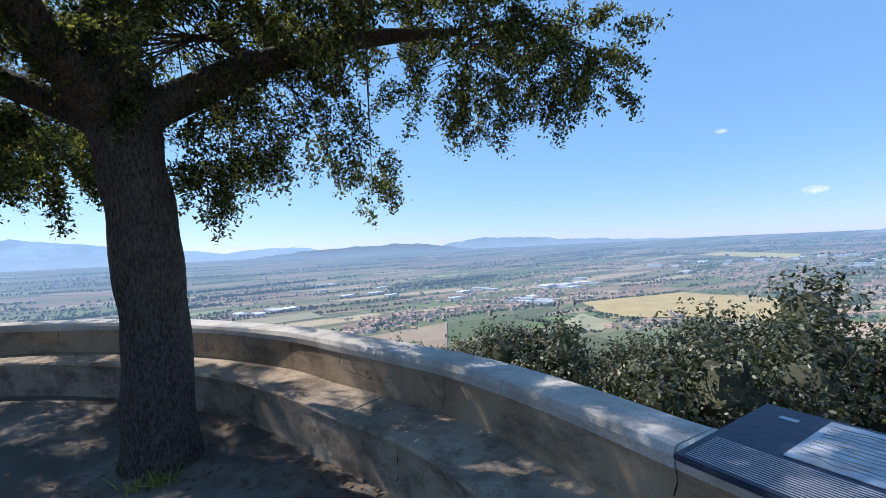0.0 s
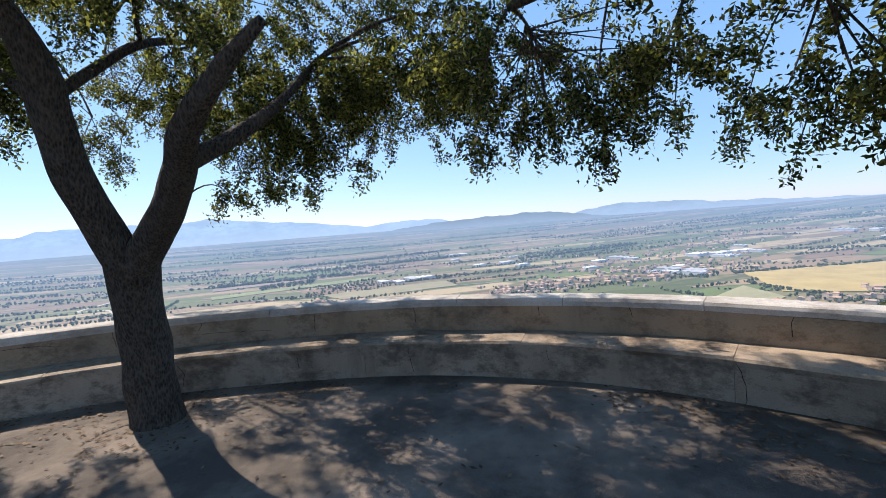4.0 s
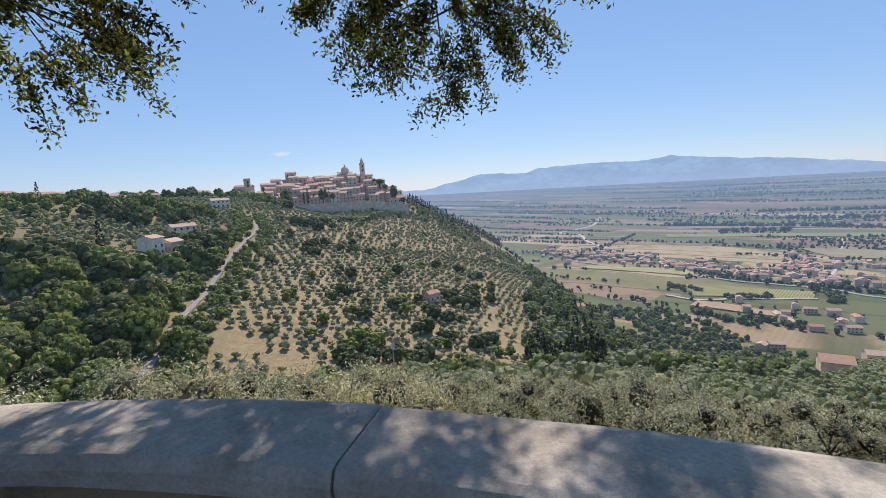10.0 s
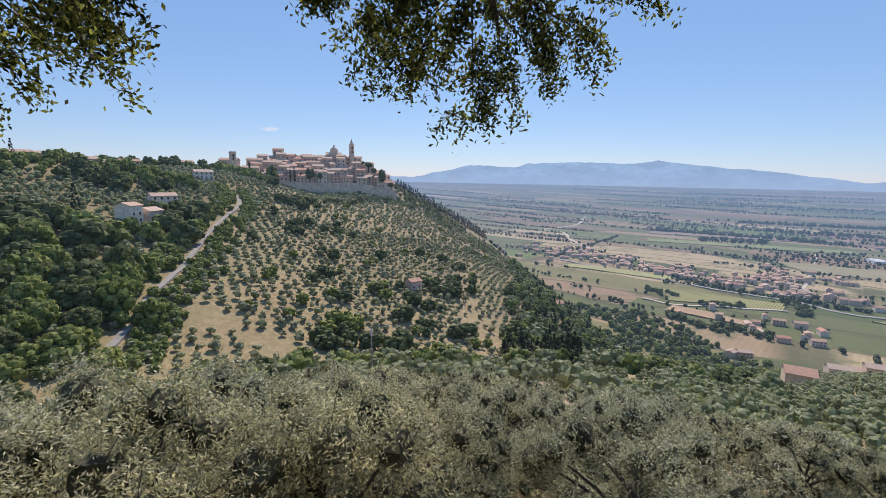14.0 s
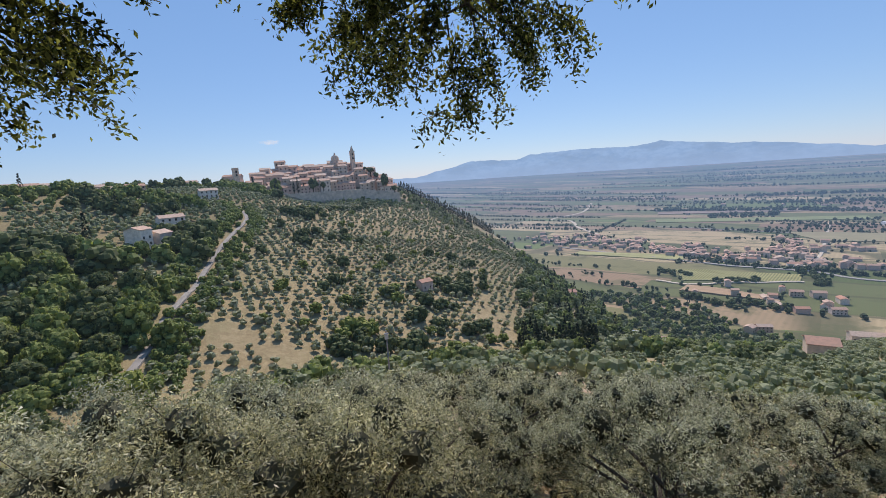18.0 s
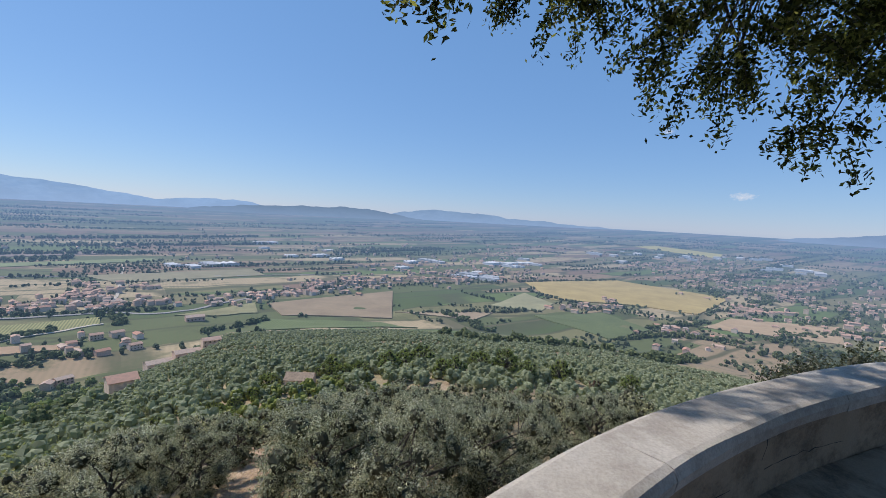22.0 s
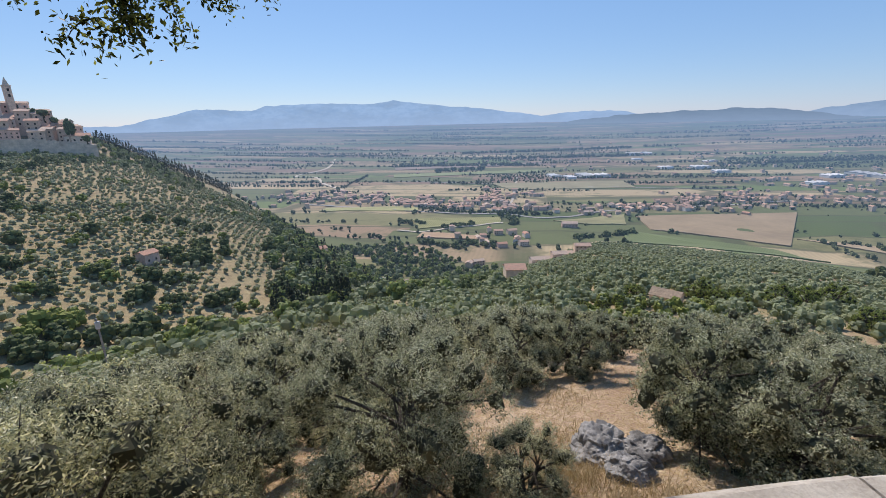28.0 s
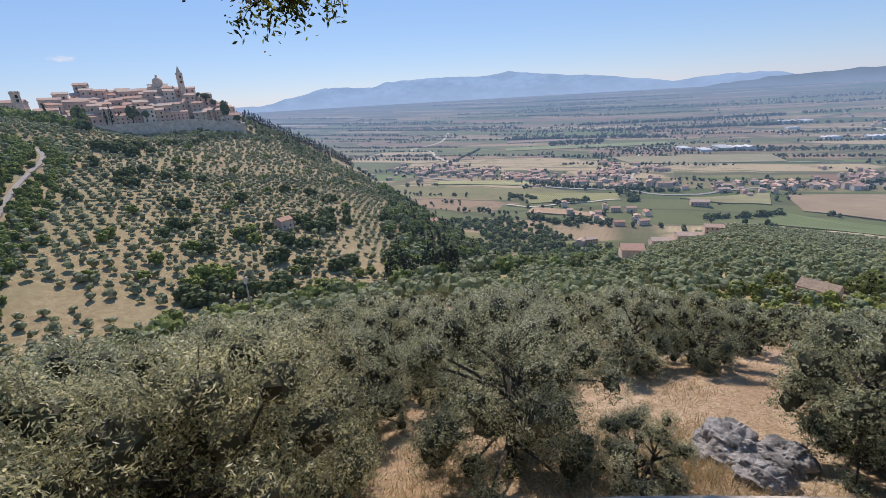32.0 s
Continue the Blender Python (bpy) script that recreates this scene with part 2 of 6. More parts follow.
def tarmac():
    """Terrace paving: worn dark asphalt with dust and leaf litter."""
    m = Mat("terrace_asphalt", 0.93)
    p = m.pos()
    g = m.noise(p, 130, 3, 0.7)
    base = m.ramp(g, [(0.3, (0.048, 0.04, 0.033)), (0.7, (0.11, 0.09, 0.073))])
    dust = m.noise(p, 1.1, 6, 0.65)
    base = m.mix(m.ramp(dust, [(0.42, 0.0), (0.68, 0.7)]), base, (0.29, 0.235, 0.185))
    m.colour(base)
    m.bump(g, 0.6, 0.006)
    return m.m


M_TARMAC = tarmac()


def ground_sheet_material():
    """Dry slopes near, farmed plain below, both paled by painted haze with distance."""
    m = Mat("land", 0.95)
    p = m.pos()
    xyz = m.n("ShaderNodeSeparateXYZ", Vector=p).outputs
    dist = m.n("ShaderNodeVectorMath", Vector=p)
    dist.operation = "LENGTH"
    d = dist.outputs["Value"]
    # dry slope
    n1 = m.noise(p, 0.35, 8, 0.65)
    slope = m.ramp(n1, [(0.3, (0.32, 0.205, 0.135)), (0.5, (0.5, 0.365, 0.245)), (0.7, (0.62, 0.5, 0.36))])
    straw = m.ramp(n1, [(0.3, (0.23, 0.19, 0.097)), (0.5, (0.36, 0.295, 0.155)), (0.7, (0.48, 0.4, 0.23))])
    slope = m.mix(m.math("MULTIPLY", m.math("SUBTRACT", d, 70.0), 0.02, True), slope, straw)
    n2 = m.noise(p, 0.03, 5, 0.6)
    slope = m.mix(m.ramp(n2, [(0.48, 0.0), (0.64, 0.7)]), slope, (0.26, 0.26, 0.125))
    shade = m.math("MULTIPLY", m.math("SUBTRACT", -60.0, xyz[0]), 0.04, True)
    slope = m.mix(m.math("MULTIPLY", shade, m.ramp(m.noise(p, 0.05, 5, 0.65), [(0.36, 0.9), (0.62, 0.3)])), slope, (0.15, 0.15, 0.062))
    fine = m.noise(p, 14, 5, 0.7)
    slope = m.mix(m.ramp(fine, [(0.38, 0.7), (0.6, 0.0)]), slope, (0.15, 0.09, 0.055))
    slope = m.mix(m.ramp(m.noise(p, 2.2, 6, 0.7), [(0.5, 0.0), (0.62, 0.55)]), slope, (0.23, 0.15, 0.09))
    # parcels
    u = m.math("SUBTRACT", m.math("MULTIPLY", xyz[0], 0.62), m.math("MULTIPLY", xyz[1], 0.78))
    v = m.math("ADD", m.math("MULTIPLY", xyz[0], 0.78), m.math("MULTIPLY", xyz[1], 0.62))
    bend = m.math("MULTIPLY", m.noise(p, 0.0011, 2, 0.5), 90.0)
    warp = m.n("ShaderNodeCombineXYZ", X=m.math("MULTIPLY", u, 1 / 430.0), Y=m.math("MULTIPLY", m.math("ADD", v, bend), 1 / 82.0))
    cells = m.n("ShaderNodeTexVoronoi", Vector=warp.outputs[0], Scale=1.0, Randomness=0.7)
    cells.distance = "CHEBYCHEV"
    pick = m.n("ShaderNodeSeparateColor", Color=cells.outputs["Color"]).outputs[0]
    fields = m.ramp(pick, [(0.0, (0.12, 0.15, 0.065)), (0.13, (0.34, 0.265, 0.18)), (0.26, (0.085, 0.125, 0.045)), (0.38, (0.24, 0.165, 0.125)),
                           (0.5, (0.2, 0.2, 0.1)), (0.6, (0.43, 0.36, 0.24)), (0.72, (0.13, 0.19, 0.065)), (0.84, (0.3, 0.22, 0.155)), (0.93, (0.21, 0.2, 0.11))], True)
    rows = m.n("ShaderNodeTexWave", Vector=m.pos((1, 1, 1), 55.0), Scale=0.05, Distortion=1.5, Detail=2.0).outputs["Fac"]
    fields = m.mix(m.math("MULTIPLY", rows, 0.16), fields, (0.14, 0.14, 0.07))
    edge = m.n("ShaderNodeTexVoronoi", Vector=warp.outputs[0], Scale=1.0, Randomness=0.7)
    edge.feature = "DISTANCE_TO_EDGE"
    fields = m.mix(m.ramp(edge.outputs["Distance"], [(0.02, 0.8), (0.05, 0.0)]), fields, (0.085, 0.095, 0.05))
    fields = m.mix(m.ramp(m.noise(p, 0.02, 6, 0.7), [(0.52, 0.0), (0.62, 0.55)]), fields, (0.1, 0.12, 0.055))
    fields = m.mix(1.0, fields, (0.95, 0.88, 0.78), "MULTIPLY")
    inplain = m.math("MULTIPLY", m.math("SUBTRACT", -118.0, xyz[2]), 0.05, True)
    inplain = m.math("MAXIMUM", inplain, m.math("MULTIPLY", m.math("SUBTRACT", d, 1000.0), 0.01, True))
    col = m.mix(inplain, slope, fields)
    m.colour(col)
    m.bump(m.math("ADD", fine, n1), 0.5, 0.05)
    paint_haze(m)
    return m.m


M_LAND = ground_sheet_material()


# Glowing backdrop: fold shading and blue haze, paler at the foot, are painted in.
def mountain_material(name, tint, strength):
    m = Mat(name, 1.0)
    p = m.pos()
    fold_shade = m.noise(m.pos((0.0035, 0.0035, 0.009)), 1.0, 7, 0.62)
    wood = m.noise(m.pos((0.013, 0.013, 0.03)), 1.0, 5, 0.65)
    col = m.mix(m.ramp(fold_shade, [(0.38, 0.0), (0.6, 1.0)]), tuple(c * 0.84 for c in tint), tint)
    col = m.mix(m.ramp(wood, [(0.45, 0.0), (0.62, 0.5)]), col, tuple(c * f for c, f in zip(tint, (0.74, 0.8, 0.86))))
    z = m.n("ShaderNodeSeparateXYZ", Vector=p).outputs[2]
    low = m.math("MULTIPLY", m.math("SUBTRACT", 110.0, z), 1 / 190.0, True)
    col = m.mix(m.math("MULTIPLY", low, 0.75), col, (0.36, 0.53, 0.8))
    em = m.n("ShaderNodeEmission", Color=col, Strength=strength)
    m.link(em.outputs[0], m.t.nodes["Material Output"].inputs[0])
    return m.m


# ---- building helpers ----


def mesh_ob(name, verts, faces, material, parent=None, smooth=False):
    me = bpy.data.meshes.new(name)
    me.from_pydata(verts, [], faces)
    me.materials.append(material)
    if smooth:
        me.polygons.foreach_set("use_smooth", [True] * len(me.polygons))
    ob = new(name, me)
    ob.parent = parent
    return ob


def quads_ob(name, co, material, parent=None):
    """One mesh from an array of quads (n, 4, 3)."""
    n = len(co)
    me = bpy.data.meshes.new(name)
    me.vertices.add(4 * n)
    me.vertices.foreach_set("co", np.ascontiguousarray(co, np.float32).ravel())
    me.loops.add(4 * n)
    me.loops.foreach_set("vertex_index", np.arange(4 * n, dtype=np.int32))
    me.polygons.add(n)
    me.polygons.foreach_set("loop_start", np.arange(0, 4 * n, 4, dtype=np.int32))
    me.polygons.foreach_set("loop_total", np.full(n, 4, np.int32))
    me.materials.append(material)
    me.update(calc_edges=True)
    me.validate()
    ob = new(name, me)
    ob.parent = parent
    return ob


def part(name, bm, material, parent=None, label="", smooth=False):
    me = bpy.data.meshes.new(name)
    bm.to_mesh(me)
    bm.free()
    me.materials.append(material)
    if smooth:
        me.polygons.foreach_set("use_smooth", [True] * len(me.polygons))
    ob = new(name, me)
    ob.parent = parent
    if label:
        ob["label"] = label
    return ob


def box(bm, x0, y0, z0, x1, y1, z1, bevel=0.0):
    m = Matrix.LocRotScale(((x0 + x1) / 2, (y0 + y1) / 2, (z0 + z1) / 2), None, (x1 - x0, y1 - y0, z1 - z0))
    made = bmesh.ops.create_cube(bm, size=1, matrix=m)
    if bevel:
        edges = list({e for v in made["verts"] for e in v.link_edges})
        bmesh.ops.bevel(bm, geom=edges, offset=bevel, segments=2, affect="EDGES")
    return bm


def tube(bm, pts, radii, sides=8, wob=0.0, rng=None):
    """A tapered tube along points."""
    rings = []
    pts = [Vector(p) for p in pts]
    for i, p in enumerate(pts):
        d = (pts[min(i + 1, len(pts) - 1)] - pts[max(i - 1, 0)]).normalized()
        u = d.cross(Vector((0.3, 1, 0.1))).normalized()
        v = d.cross(u)
        ring = []
        for k in range(sides):
            a = 2 * math.pi * k / sides
            r = radii[i] * (1 + (wob * (noise.noise(p * 3 + Vector((math.cos(a), math.sin(a), 0)) * 1.3)) if wob else 0))
            ring.append(bm.verts.new(p + u * (math.cos(a) * r) + v * (math.sin(a) * r)))
        rings.append(ring)
    for a, b in zip(rings, rings[1:]):
        for k in range(sides):
            bm.faces.new((a[k], a[(k + 1) % sides], b[(k + 1) % sides], b[k]))
    bm.faces.new(rings[0][::-1])
    bm.faces.new(rings[-1])


def curve_points(ctrl, step):
    """A smooth line through control points, resampled evenly."""
    c = np.array(ctrl, float)
    c = np.vstack([2 * c[0] - c[1], c, 2 * c[-1] - c[-2]])
    out = []
    for i in range(1, len(c) - 2):
        t = np.linspace(0, 1, 24, endpoint=False)[:, None]
        p0, p1, p2, p3 = c[i - 1:i + 3]
        out.append(0.5 * (2 * p1 + (p2 - p0) * t + (2 * p0 - 5 * p1 + 4 * p2 - p3) * t ** 2 + (3 * p1 - p0 - 3 * p2 + p3) * t ** 3))
    out.append(c[-2][None])
    out = np.vstack(out)
    s = np.concatenate([[0], np.cumsum(np.linalg.norm(np.diff(out, axis=0), axis=1))])
    q = np.linspace(0, s[-1], max(2, int(round(s[-1] / step)) + 1))
    return np.stack([np.interp(q, s, out[:, k]) for k in range(c.shape[1])], 1)


def unit(v):
    return v / np.linalg.norm(v, axis=1)[:, None]


def leaf_quads(rng, centres, size, ratio=0.4, out=None, droop=0.0, loose=0.7):
    """Leaf-shaped quads at the given places, turned at random or, with out, facing roughly that way."""
    n = len(centres)
    if out is None:
        d = rng.normal(size=(n, 3))
        d[:, 2] -= droop
        d = unit(d)
        s = rng.normal(size=(n, 3))
        s = unit(s - d * (s * d).sum(1)[:, None])
    else:
        face = unit(out + rng.normal(size=(n, 3)) * loose)
        d = rng.normal(size=(n, 3))
        d = unit(d - face * (d * face).sum(1)[:, None])
        s = np.cross(face, d)
    ln = size * rng.uniform(0.7, 1.3, n)[:, None]
    w = ln * ratio
    return np.stack([centres - d * ln * 0.5, centres + s * w * 0.5 - d * ln * 0.04, centres + d * ln * 0.5, centres - s * w * 0.5 - d * ln * 0.04], 1)


def lobe_quads(rng, c, r, rows, cols, rough=0.26):
    """A rough leafy ball of loose facets."""
    th = np.linspace(0.0, math.pi, rows + 1)[:, None]
    ph = (np.arange(cols) * 2 * math.pi / cols + rng.uniform(0, 6.28))[None]
    rad = r * rng.uniform(1 - rough, 1 + rough, (rows + 1, cols))
    rad[0], rad[-1] = rad[0].mean(), rad[-1].mean()
    p = c + np.stack([np.sin(th) * np.cos(ph), np.sin(th) * np.sin(ph), np.cos(th) + 0 * ph], -1) * rad[..., None]
    q = np.roll(p, -1, 1)
    return np.stack([p[:-1], p[1:], q[1:], q[:-1]], 2).reshape(-1, 4, 3)


# ---- the land ----
PLAIN = -165.0


def plain_z(d):
    t = np.clip((d - 1700) / 3200, 0, 1)
    return PLAIN + 133 * t ** 1.15


def smax(a, b, k):
    h = np.clip(0.5 + 0.5 * (a - b) / k, 0, 1)
    return b + (a - b) * h + k * h * (1 - h)


def land_z(x, y):
    """Height of the land: the terrace's slope, the town's hill and the plain."""
    x, y = np.asarray(x, float), np.asarray(y, float)
    d = np.hypot(x, y)
    az = np.arctan2(x, y)
    rr = np.maximum(np.hypot(x + 0.5, y + 5.0) - 5.0, 0)
    steep = 0.345 + 0.095 * np.clip(np.cos(az), 0, 1) ** 2 + 0.05 * np.clip((az - 1.6), 0, 1)
    deg = np.degrees(az)
    outer = 0.235 + 0.125 * np.clip((62 - deg) / 16, 0, 1)
    near = -2.2 - 3.6 * np.sin(np.pi * np.clip((rr - 13) / 72, 0, 1)) * np.clip((deg - 24) / 20, 0, 1) * np.clip((150 - deg) / 20, 0, 1) - steep * np.minimum(rr, 95) - outer * np.maximum(rr - 95, 0)
    back = 0.10 * np.maximum(-x - 6, 0) + 2.1 * np.clip((-x - 3.0) / 3, 0, 1)
    near = near + np.where(x < 0, back * np.clip((0.3 - y) / 2, 0, 1), 0) + np.where((x < -3) & (y < 12), steep * np.minimum(rr, 95) * np.clip((-x - 3) / 5, 0, 1) * np.clip((0.3 - y) / 2, 0, 1), 0)
    e = np.maximum(x - 28, 0)
    hill = -57 - 0.25 * (x - 28) + 0.117 * (y - 215) - 0.0014 * e ** 2
    hill = hill - 17 * np.exp(-((x + 52) / 52) ** 2 - ((y - 520) / 62) ** 2)
    t = np.clip((y - 546) / 70, 0, 1)
    hill = hill + 30 * t * t * (3 - 2 * t) * np.exp(-((x + 45) / 85) ** 2)
    hill = hill + 14 * np.clip((-x - 190) / 50, 0, 1)
    top = 1.0 + 5.0 * np.clip((-x - 70) / 60, 0, 1) + 9 * np.clip((-x - 185) / 45, 0, 1) * np.clip((380 - y) / 110, 0, 1) + 17 * np.exp(-((x + 35) / 75) ** 2 - ((y - 630) / 45) ** 2)
    hill = -smax(-hill, -top, 9)
    hill = hill - 0.002 * np.maximum(y - 660, 0) ** 2
    z = smax(smax(near, hill, 10), plain_z(d), 8)
    rough = np.array([noise.noise(Vector((a * 0.02, b * 0.02, 0))) * 2.5 + noise.noise(Vector((a * 0.11, b * 0.11, 3))) * 0.6 for a, b in zip(x.ravel(), y.ravel())]).reshape(x.shape)
    return z + rough * np.clip(rr / 30, 0, 1) * np.clip((1500 - d) / 600, 0.1, 1)


def build_land():
    az = np.radians(np.concatenate([np.arange(-70, 160, 0.75), np.arange(160, 290, 4.0)]))
    r = np.concatenate([[0.5], 2 * (4950 / 2.0) ** np.linspace(0, 1, 190)])
    A, Rr = np.meshgrid(az, r)
    X, Y = Rr * np.sin(A), Rr * np.cos(A) - 0.3
    Z = land_z(X, Y)
    inside = (np.hypot(X + 0.5, Y + 5.0) < 4.2)
    Z = np.where(inside, -2.2, Z)
    verts = np.stack([X, Y, Z], -1).reshape(-1, 3)
    nr, na = A.shape
    faces = [(i * na + j, i * na + (j + 1) % na, (i + 1) * na + (j + 1) % na, (i + 1) * na + j) for i in range(nr - 1) for j in range(na)]
    ob = mesh_ob("ground", verts.tolist(), faces, M_LAND, smooth=True)
    tagged(ob, "dry olive slopes falling to a wide farmed plain", "ground", kind="structure")


build_land()


def ridge(name, d, rows, tint, strength, label, base):
    """A far mountain ridge: azimuth and height of its crest in degrees."""
    rows = np.array(rows, float)
    az = np.arange(rows[0, 0], rows[-1, 0], 0.15)
    el = np.interp(az, rows[:, 0], rows[:, 1])
    el = el + np.array([noise.fractal(Vector((a * 0.45, d * 0.01, 0)), 1.0, 2.0, 6) * 0.17 for a in az])
    verts, n = [], len(az)
    for k, (dd, f) in enumerate(((d - 260, 0.0), (d - 120, 0.55), (d, 1.0), (d + 40, 0.5))):
        for a, e in zip(az, el):
            top = 1.55 + d * math.tan(radians(e))
            jag = 1 + 0.15 * noise.noise(Vector((a * 0.9, k * 3.1, d)))
            z = base + (top - base) * (f * jag if k == 1 else f)
            verts.append((dd * math.sin(radians(a)), dd * math.cos(radians(a)), z))
    faces = [(k * n + i, k * n + i + 1, (k + 1) * n + i + 1, (k + 1) * n + i) for k in range(3) for i in range(n - 1)]
    ob = mesh_ob(name, verts, faces, mountain_material(name + "_haze_glow", tint, strength), smooth=True)
    tagged(ob, label, "mountain", kind="structure")


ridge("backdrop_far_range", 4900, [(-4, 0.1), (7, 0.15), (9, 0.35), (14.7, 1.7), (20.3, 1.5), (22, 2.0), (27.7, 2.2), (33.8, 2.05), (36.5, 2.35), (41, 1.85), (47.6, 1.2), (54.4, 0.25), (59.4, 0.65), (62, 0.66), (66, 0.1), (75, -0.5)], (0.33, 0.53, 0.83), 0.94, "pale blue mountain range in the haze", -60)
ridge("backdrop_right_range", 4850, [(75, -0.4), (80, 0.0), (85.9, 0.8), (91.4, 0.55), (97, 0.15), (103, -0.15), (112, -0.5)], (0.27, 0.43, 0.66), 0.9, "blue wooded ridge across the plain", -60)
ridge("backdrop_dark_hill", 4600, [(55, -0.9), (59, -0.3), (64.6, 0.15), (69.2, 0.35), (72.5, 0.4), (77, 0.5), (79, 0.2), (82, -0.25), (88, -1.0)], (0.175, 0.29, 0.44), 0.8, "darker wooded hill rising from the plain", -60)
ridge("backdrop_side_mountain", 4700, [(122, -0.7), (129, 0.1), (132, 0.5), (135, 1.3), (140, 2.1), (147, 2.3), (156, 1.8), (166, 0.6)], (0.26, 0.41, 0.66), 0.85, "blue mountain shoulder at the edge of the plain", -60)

# ---- the terrace ----
CAP_Z, SEAT_Z, FLOOR_Z = 0.782, 0.44, 0.09


def lie(x, y):
    """The terrace drains gently: how far its level rises towards a place."""
    return 0.0058 * x + 0.0084 * (y + 5)


INNER = [(-7.49, 0.32), (-4.99, 0.81), (-3.1, 0.85), (-1.62, 0.67), (-0.74, 0.56), (0.14, 0.23), (1.16, -0.41), (2.08, -1.33), (2.86, -2.56), (3.4, -3.85), (3.62, -5.22), (3.55, -6.45),
         (3.12, -7.92), (2.54, -8.93), (1.94, -9.84), (1.05, -10.65), (-0.21, -11.68), (-1.84, -12.84), (-3.66, -13.8)]
LINE = curve_points(INNER, 0.12)
TAN = np.gradient(LINE, axis=0)
TAN /= np.linalg.norm(TAN, axis=1)[:, None]
OUT = np.stack([-TAN[:, 1], TAN[:, 0]], 1)
if (OUT[len(OUT) // 2] * np.array([1, 0])).sum() < 0:
    OUT = -OUT


def sweep(name, i0, i1, profile, material, parent, wave=0.004, seed=0.0, gap=0.0):
    """A closed profile (outward, up) swept along the parapet line from station i0 to i1."""
    idx = np.arange(i0, i1 + 1)
    verts, n = [], len(profile)
    for q, i in enumerate(idx):
        shift = gap if q == 0 else (-gap if q == len(idx) - 1 else 0.0)
        for k, (o, z) in enumerate(profile):
            w = noise.noise(Vector((LINE[i][0] * 1.9, LINE[i][1] * 1.9, k * 1.7 + seed))) * wave
            p = LINE[i] + OUT[i] * (o + w) + TAN[i] * shift
            verts.append((p[0], p[1], z + w + lie(p[0], p[1])))
    faces = [(q * n + k, q * n + (k + 1) % n, (q + 1) * n + (k + 1) % n, (q + 1) * n + k) for q in range(len(idx) - 1) for k in range(n)]
    faces += [tuple(range(n))[::-1], tuple((len(idx) - 1) * n + k for k in range(n))]
    me = bpy.data.meshes.new(name)
    me.from_pydata(verts, [], faces)
    me.materials.append(material)
    bm = bmesh.new()
    bm.from_mesh(me)
    bmesh.ops.recalc_face_normals(bm, faces=bm.faces)
    bm.to_mesh(me)
    bm.free()
    ob = new(name, me)
    ob.parent = parent
    return ob


NST = len(LINE)


def station(x, y):
    return int(np.argmin(np.hypot(LINE[:, 0] - x, LINE[:, 1] - y)))


def build_parapet():
    wall = new("parapet_wall")
    tagged(wall, "low curved rendered parapet with cracked stains and pale cap", "wall", kind="structure")
    sweep("wall_body", 0, NST - 1, [(0.0, -0.3), (0.0, 0.3), (0.0, 0.70), (0.24, 0.70), (0.3, -2.9), (0.02, -2.9)], M_WALL, wall, 0.006)
    rng = np.random.default_rng(5)
    cuts = [0]
    while cuts[-1] < NST - 14:
        cuts.append(cuts[-1] + int(rng.integers(8, 13)))
    cuts[-1] = NST - 1
    for a, b in zip(cuts, cuts[1:]):
        sweep("cap_slab", a, b, [(-0.012, 0.70), (-0.018, 0.745), (-0.004, CAP_Z - 0.006), (0.02, CAP_Z), (0.235, CAP_Z), (0.255, CAP_Z - 0.008), (0.265, 0.74), (0.26, 0.70)], M_CAP, wall, 0.005, a, 0.003)
    bench = new("bench")
    tagged(bench, "long curved masonry bench running along the parapet", "bench", kind="structure")
    cuts = [0]
    while cuts[-1] < NST - 14:
        cuts.append(cuts[-1] + int(rng.integers(11, 16)))
    cuts[-1] = NST - 1
    for a, b in zip(cuts, cuts[1:]):
        sweep("bench_block", a, b, [(-0.004, -0.05), (-0.40, -0.05), (-0.385, 0.12), (-0.395, 0.37), (-0.41, SEAT_Z - 0.02), (-0.395, SEAT_Z), (-0.004, SEAT_Z + 0.012)], M_BENCH, bench, 0.011, a * 0.7, 0.0012)


def crack(name, i, o, z, length, wander, rng, along, parent, width=0.006):
    """A thin open crack on the inner face: a crooked dark groove."""
    quads, q = [], np.array([0.0, z])
    for k in range(int(length / 0.05)):
        step = np.array([0.05 * along + rng.normal(0, wander), -0.05 * (1 - along) + rng.normal(0, wander * 0.6)])
        r = q + step
        w = width * rng.uniform(0.4, 1.1)

        def place(s, zz):
            f = i + s / 0.12
            j = int(np.clip(f, 0, NST - 2))
            p = LINE[j] + (LINE[j + 1] - LINE[j]) * (f - j) + OUT[j] * o
            return (p[0], p[1], zz + lie(p[0], p[1]))
        n = np.array([-step[1], step[0]])
        n = n / (np.linalg.norm(n) + 1e-6) * w / 2
        quads.append([place(*(q - n)), place(*(r - n)), place(*(r + n)), place(*(q + n))])
        q = r
    return quads_ob(name, np.array(quads), M_CRACK, parent)


def build_cracks():
    rng = np.random.default_rng(11)
    wall = bpy.data.objects["parapet_wall"]
    bench = bpy.data.objects["bench"]
    for i in range(26, NST - 10, 9):
        j = i + int(rng.integers(0, 5))
        kind = rng.random()
        crack("crack", j, -0.009, 0.70, rng.uniform(0.12, 0.26), 0.012, rng, 0.0, wall)
        if kind < 0.6:
            crack("crack", j, -0.009, rng.uniform(0.55, 0.66), rng.uniform(0.3, 0.8), 0.01, rng, 0.96, wall, 0.004)
    for i in range(24, NST - 10, 12):
        j = i + int(rng.integers(0, 6))
        crack("crack", j, -0.405, SEAT_Z - 0.02, rng.uniform(0.15, 0.4), 0.014, rng, 0.05, bench)


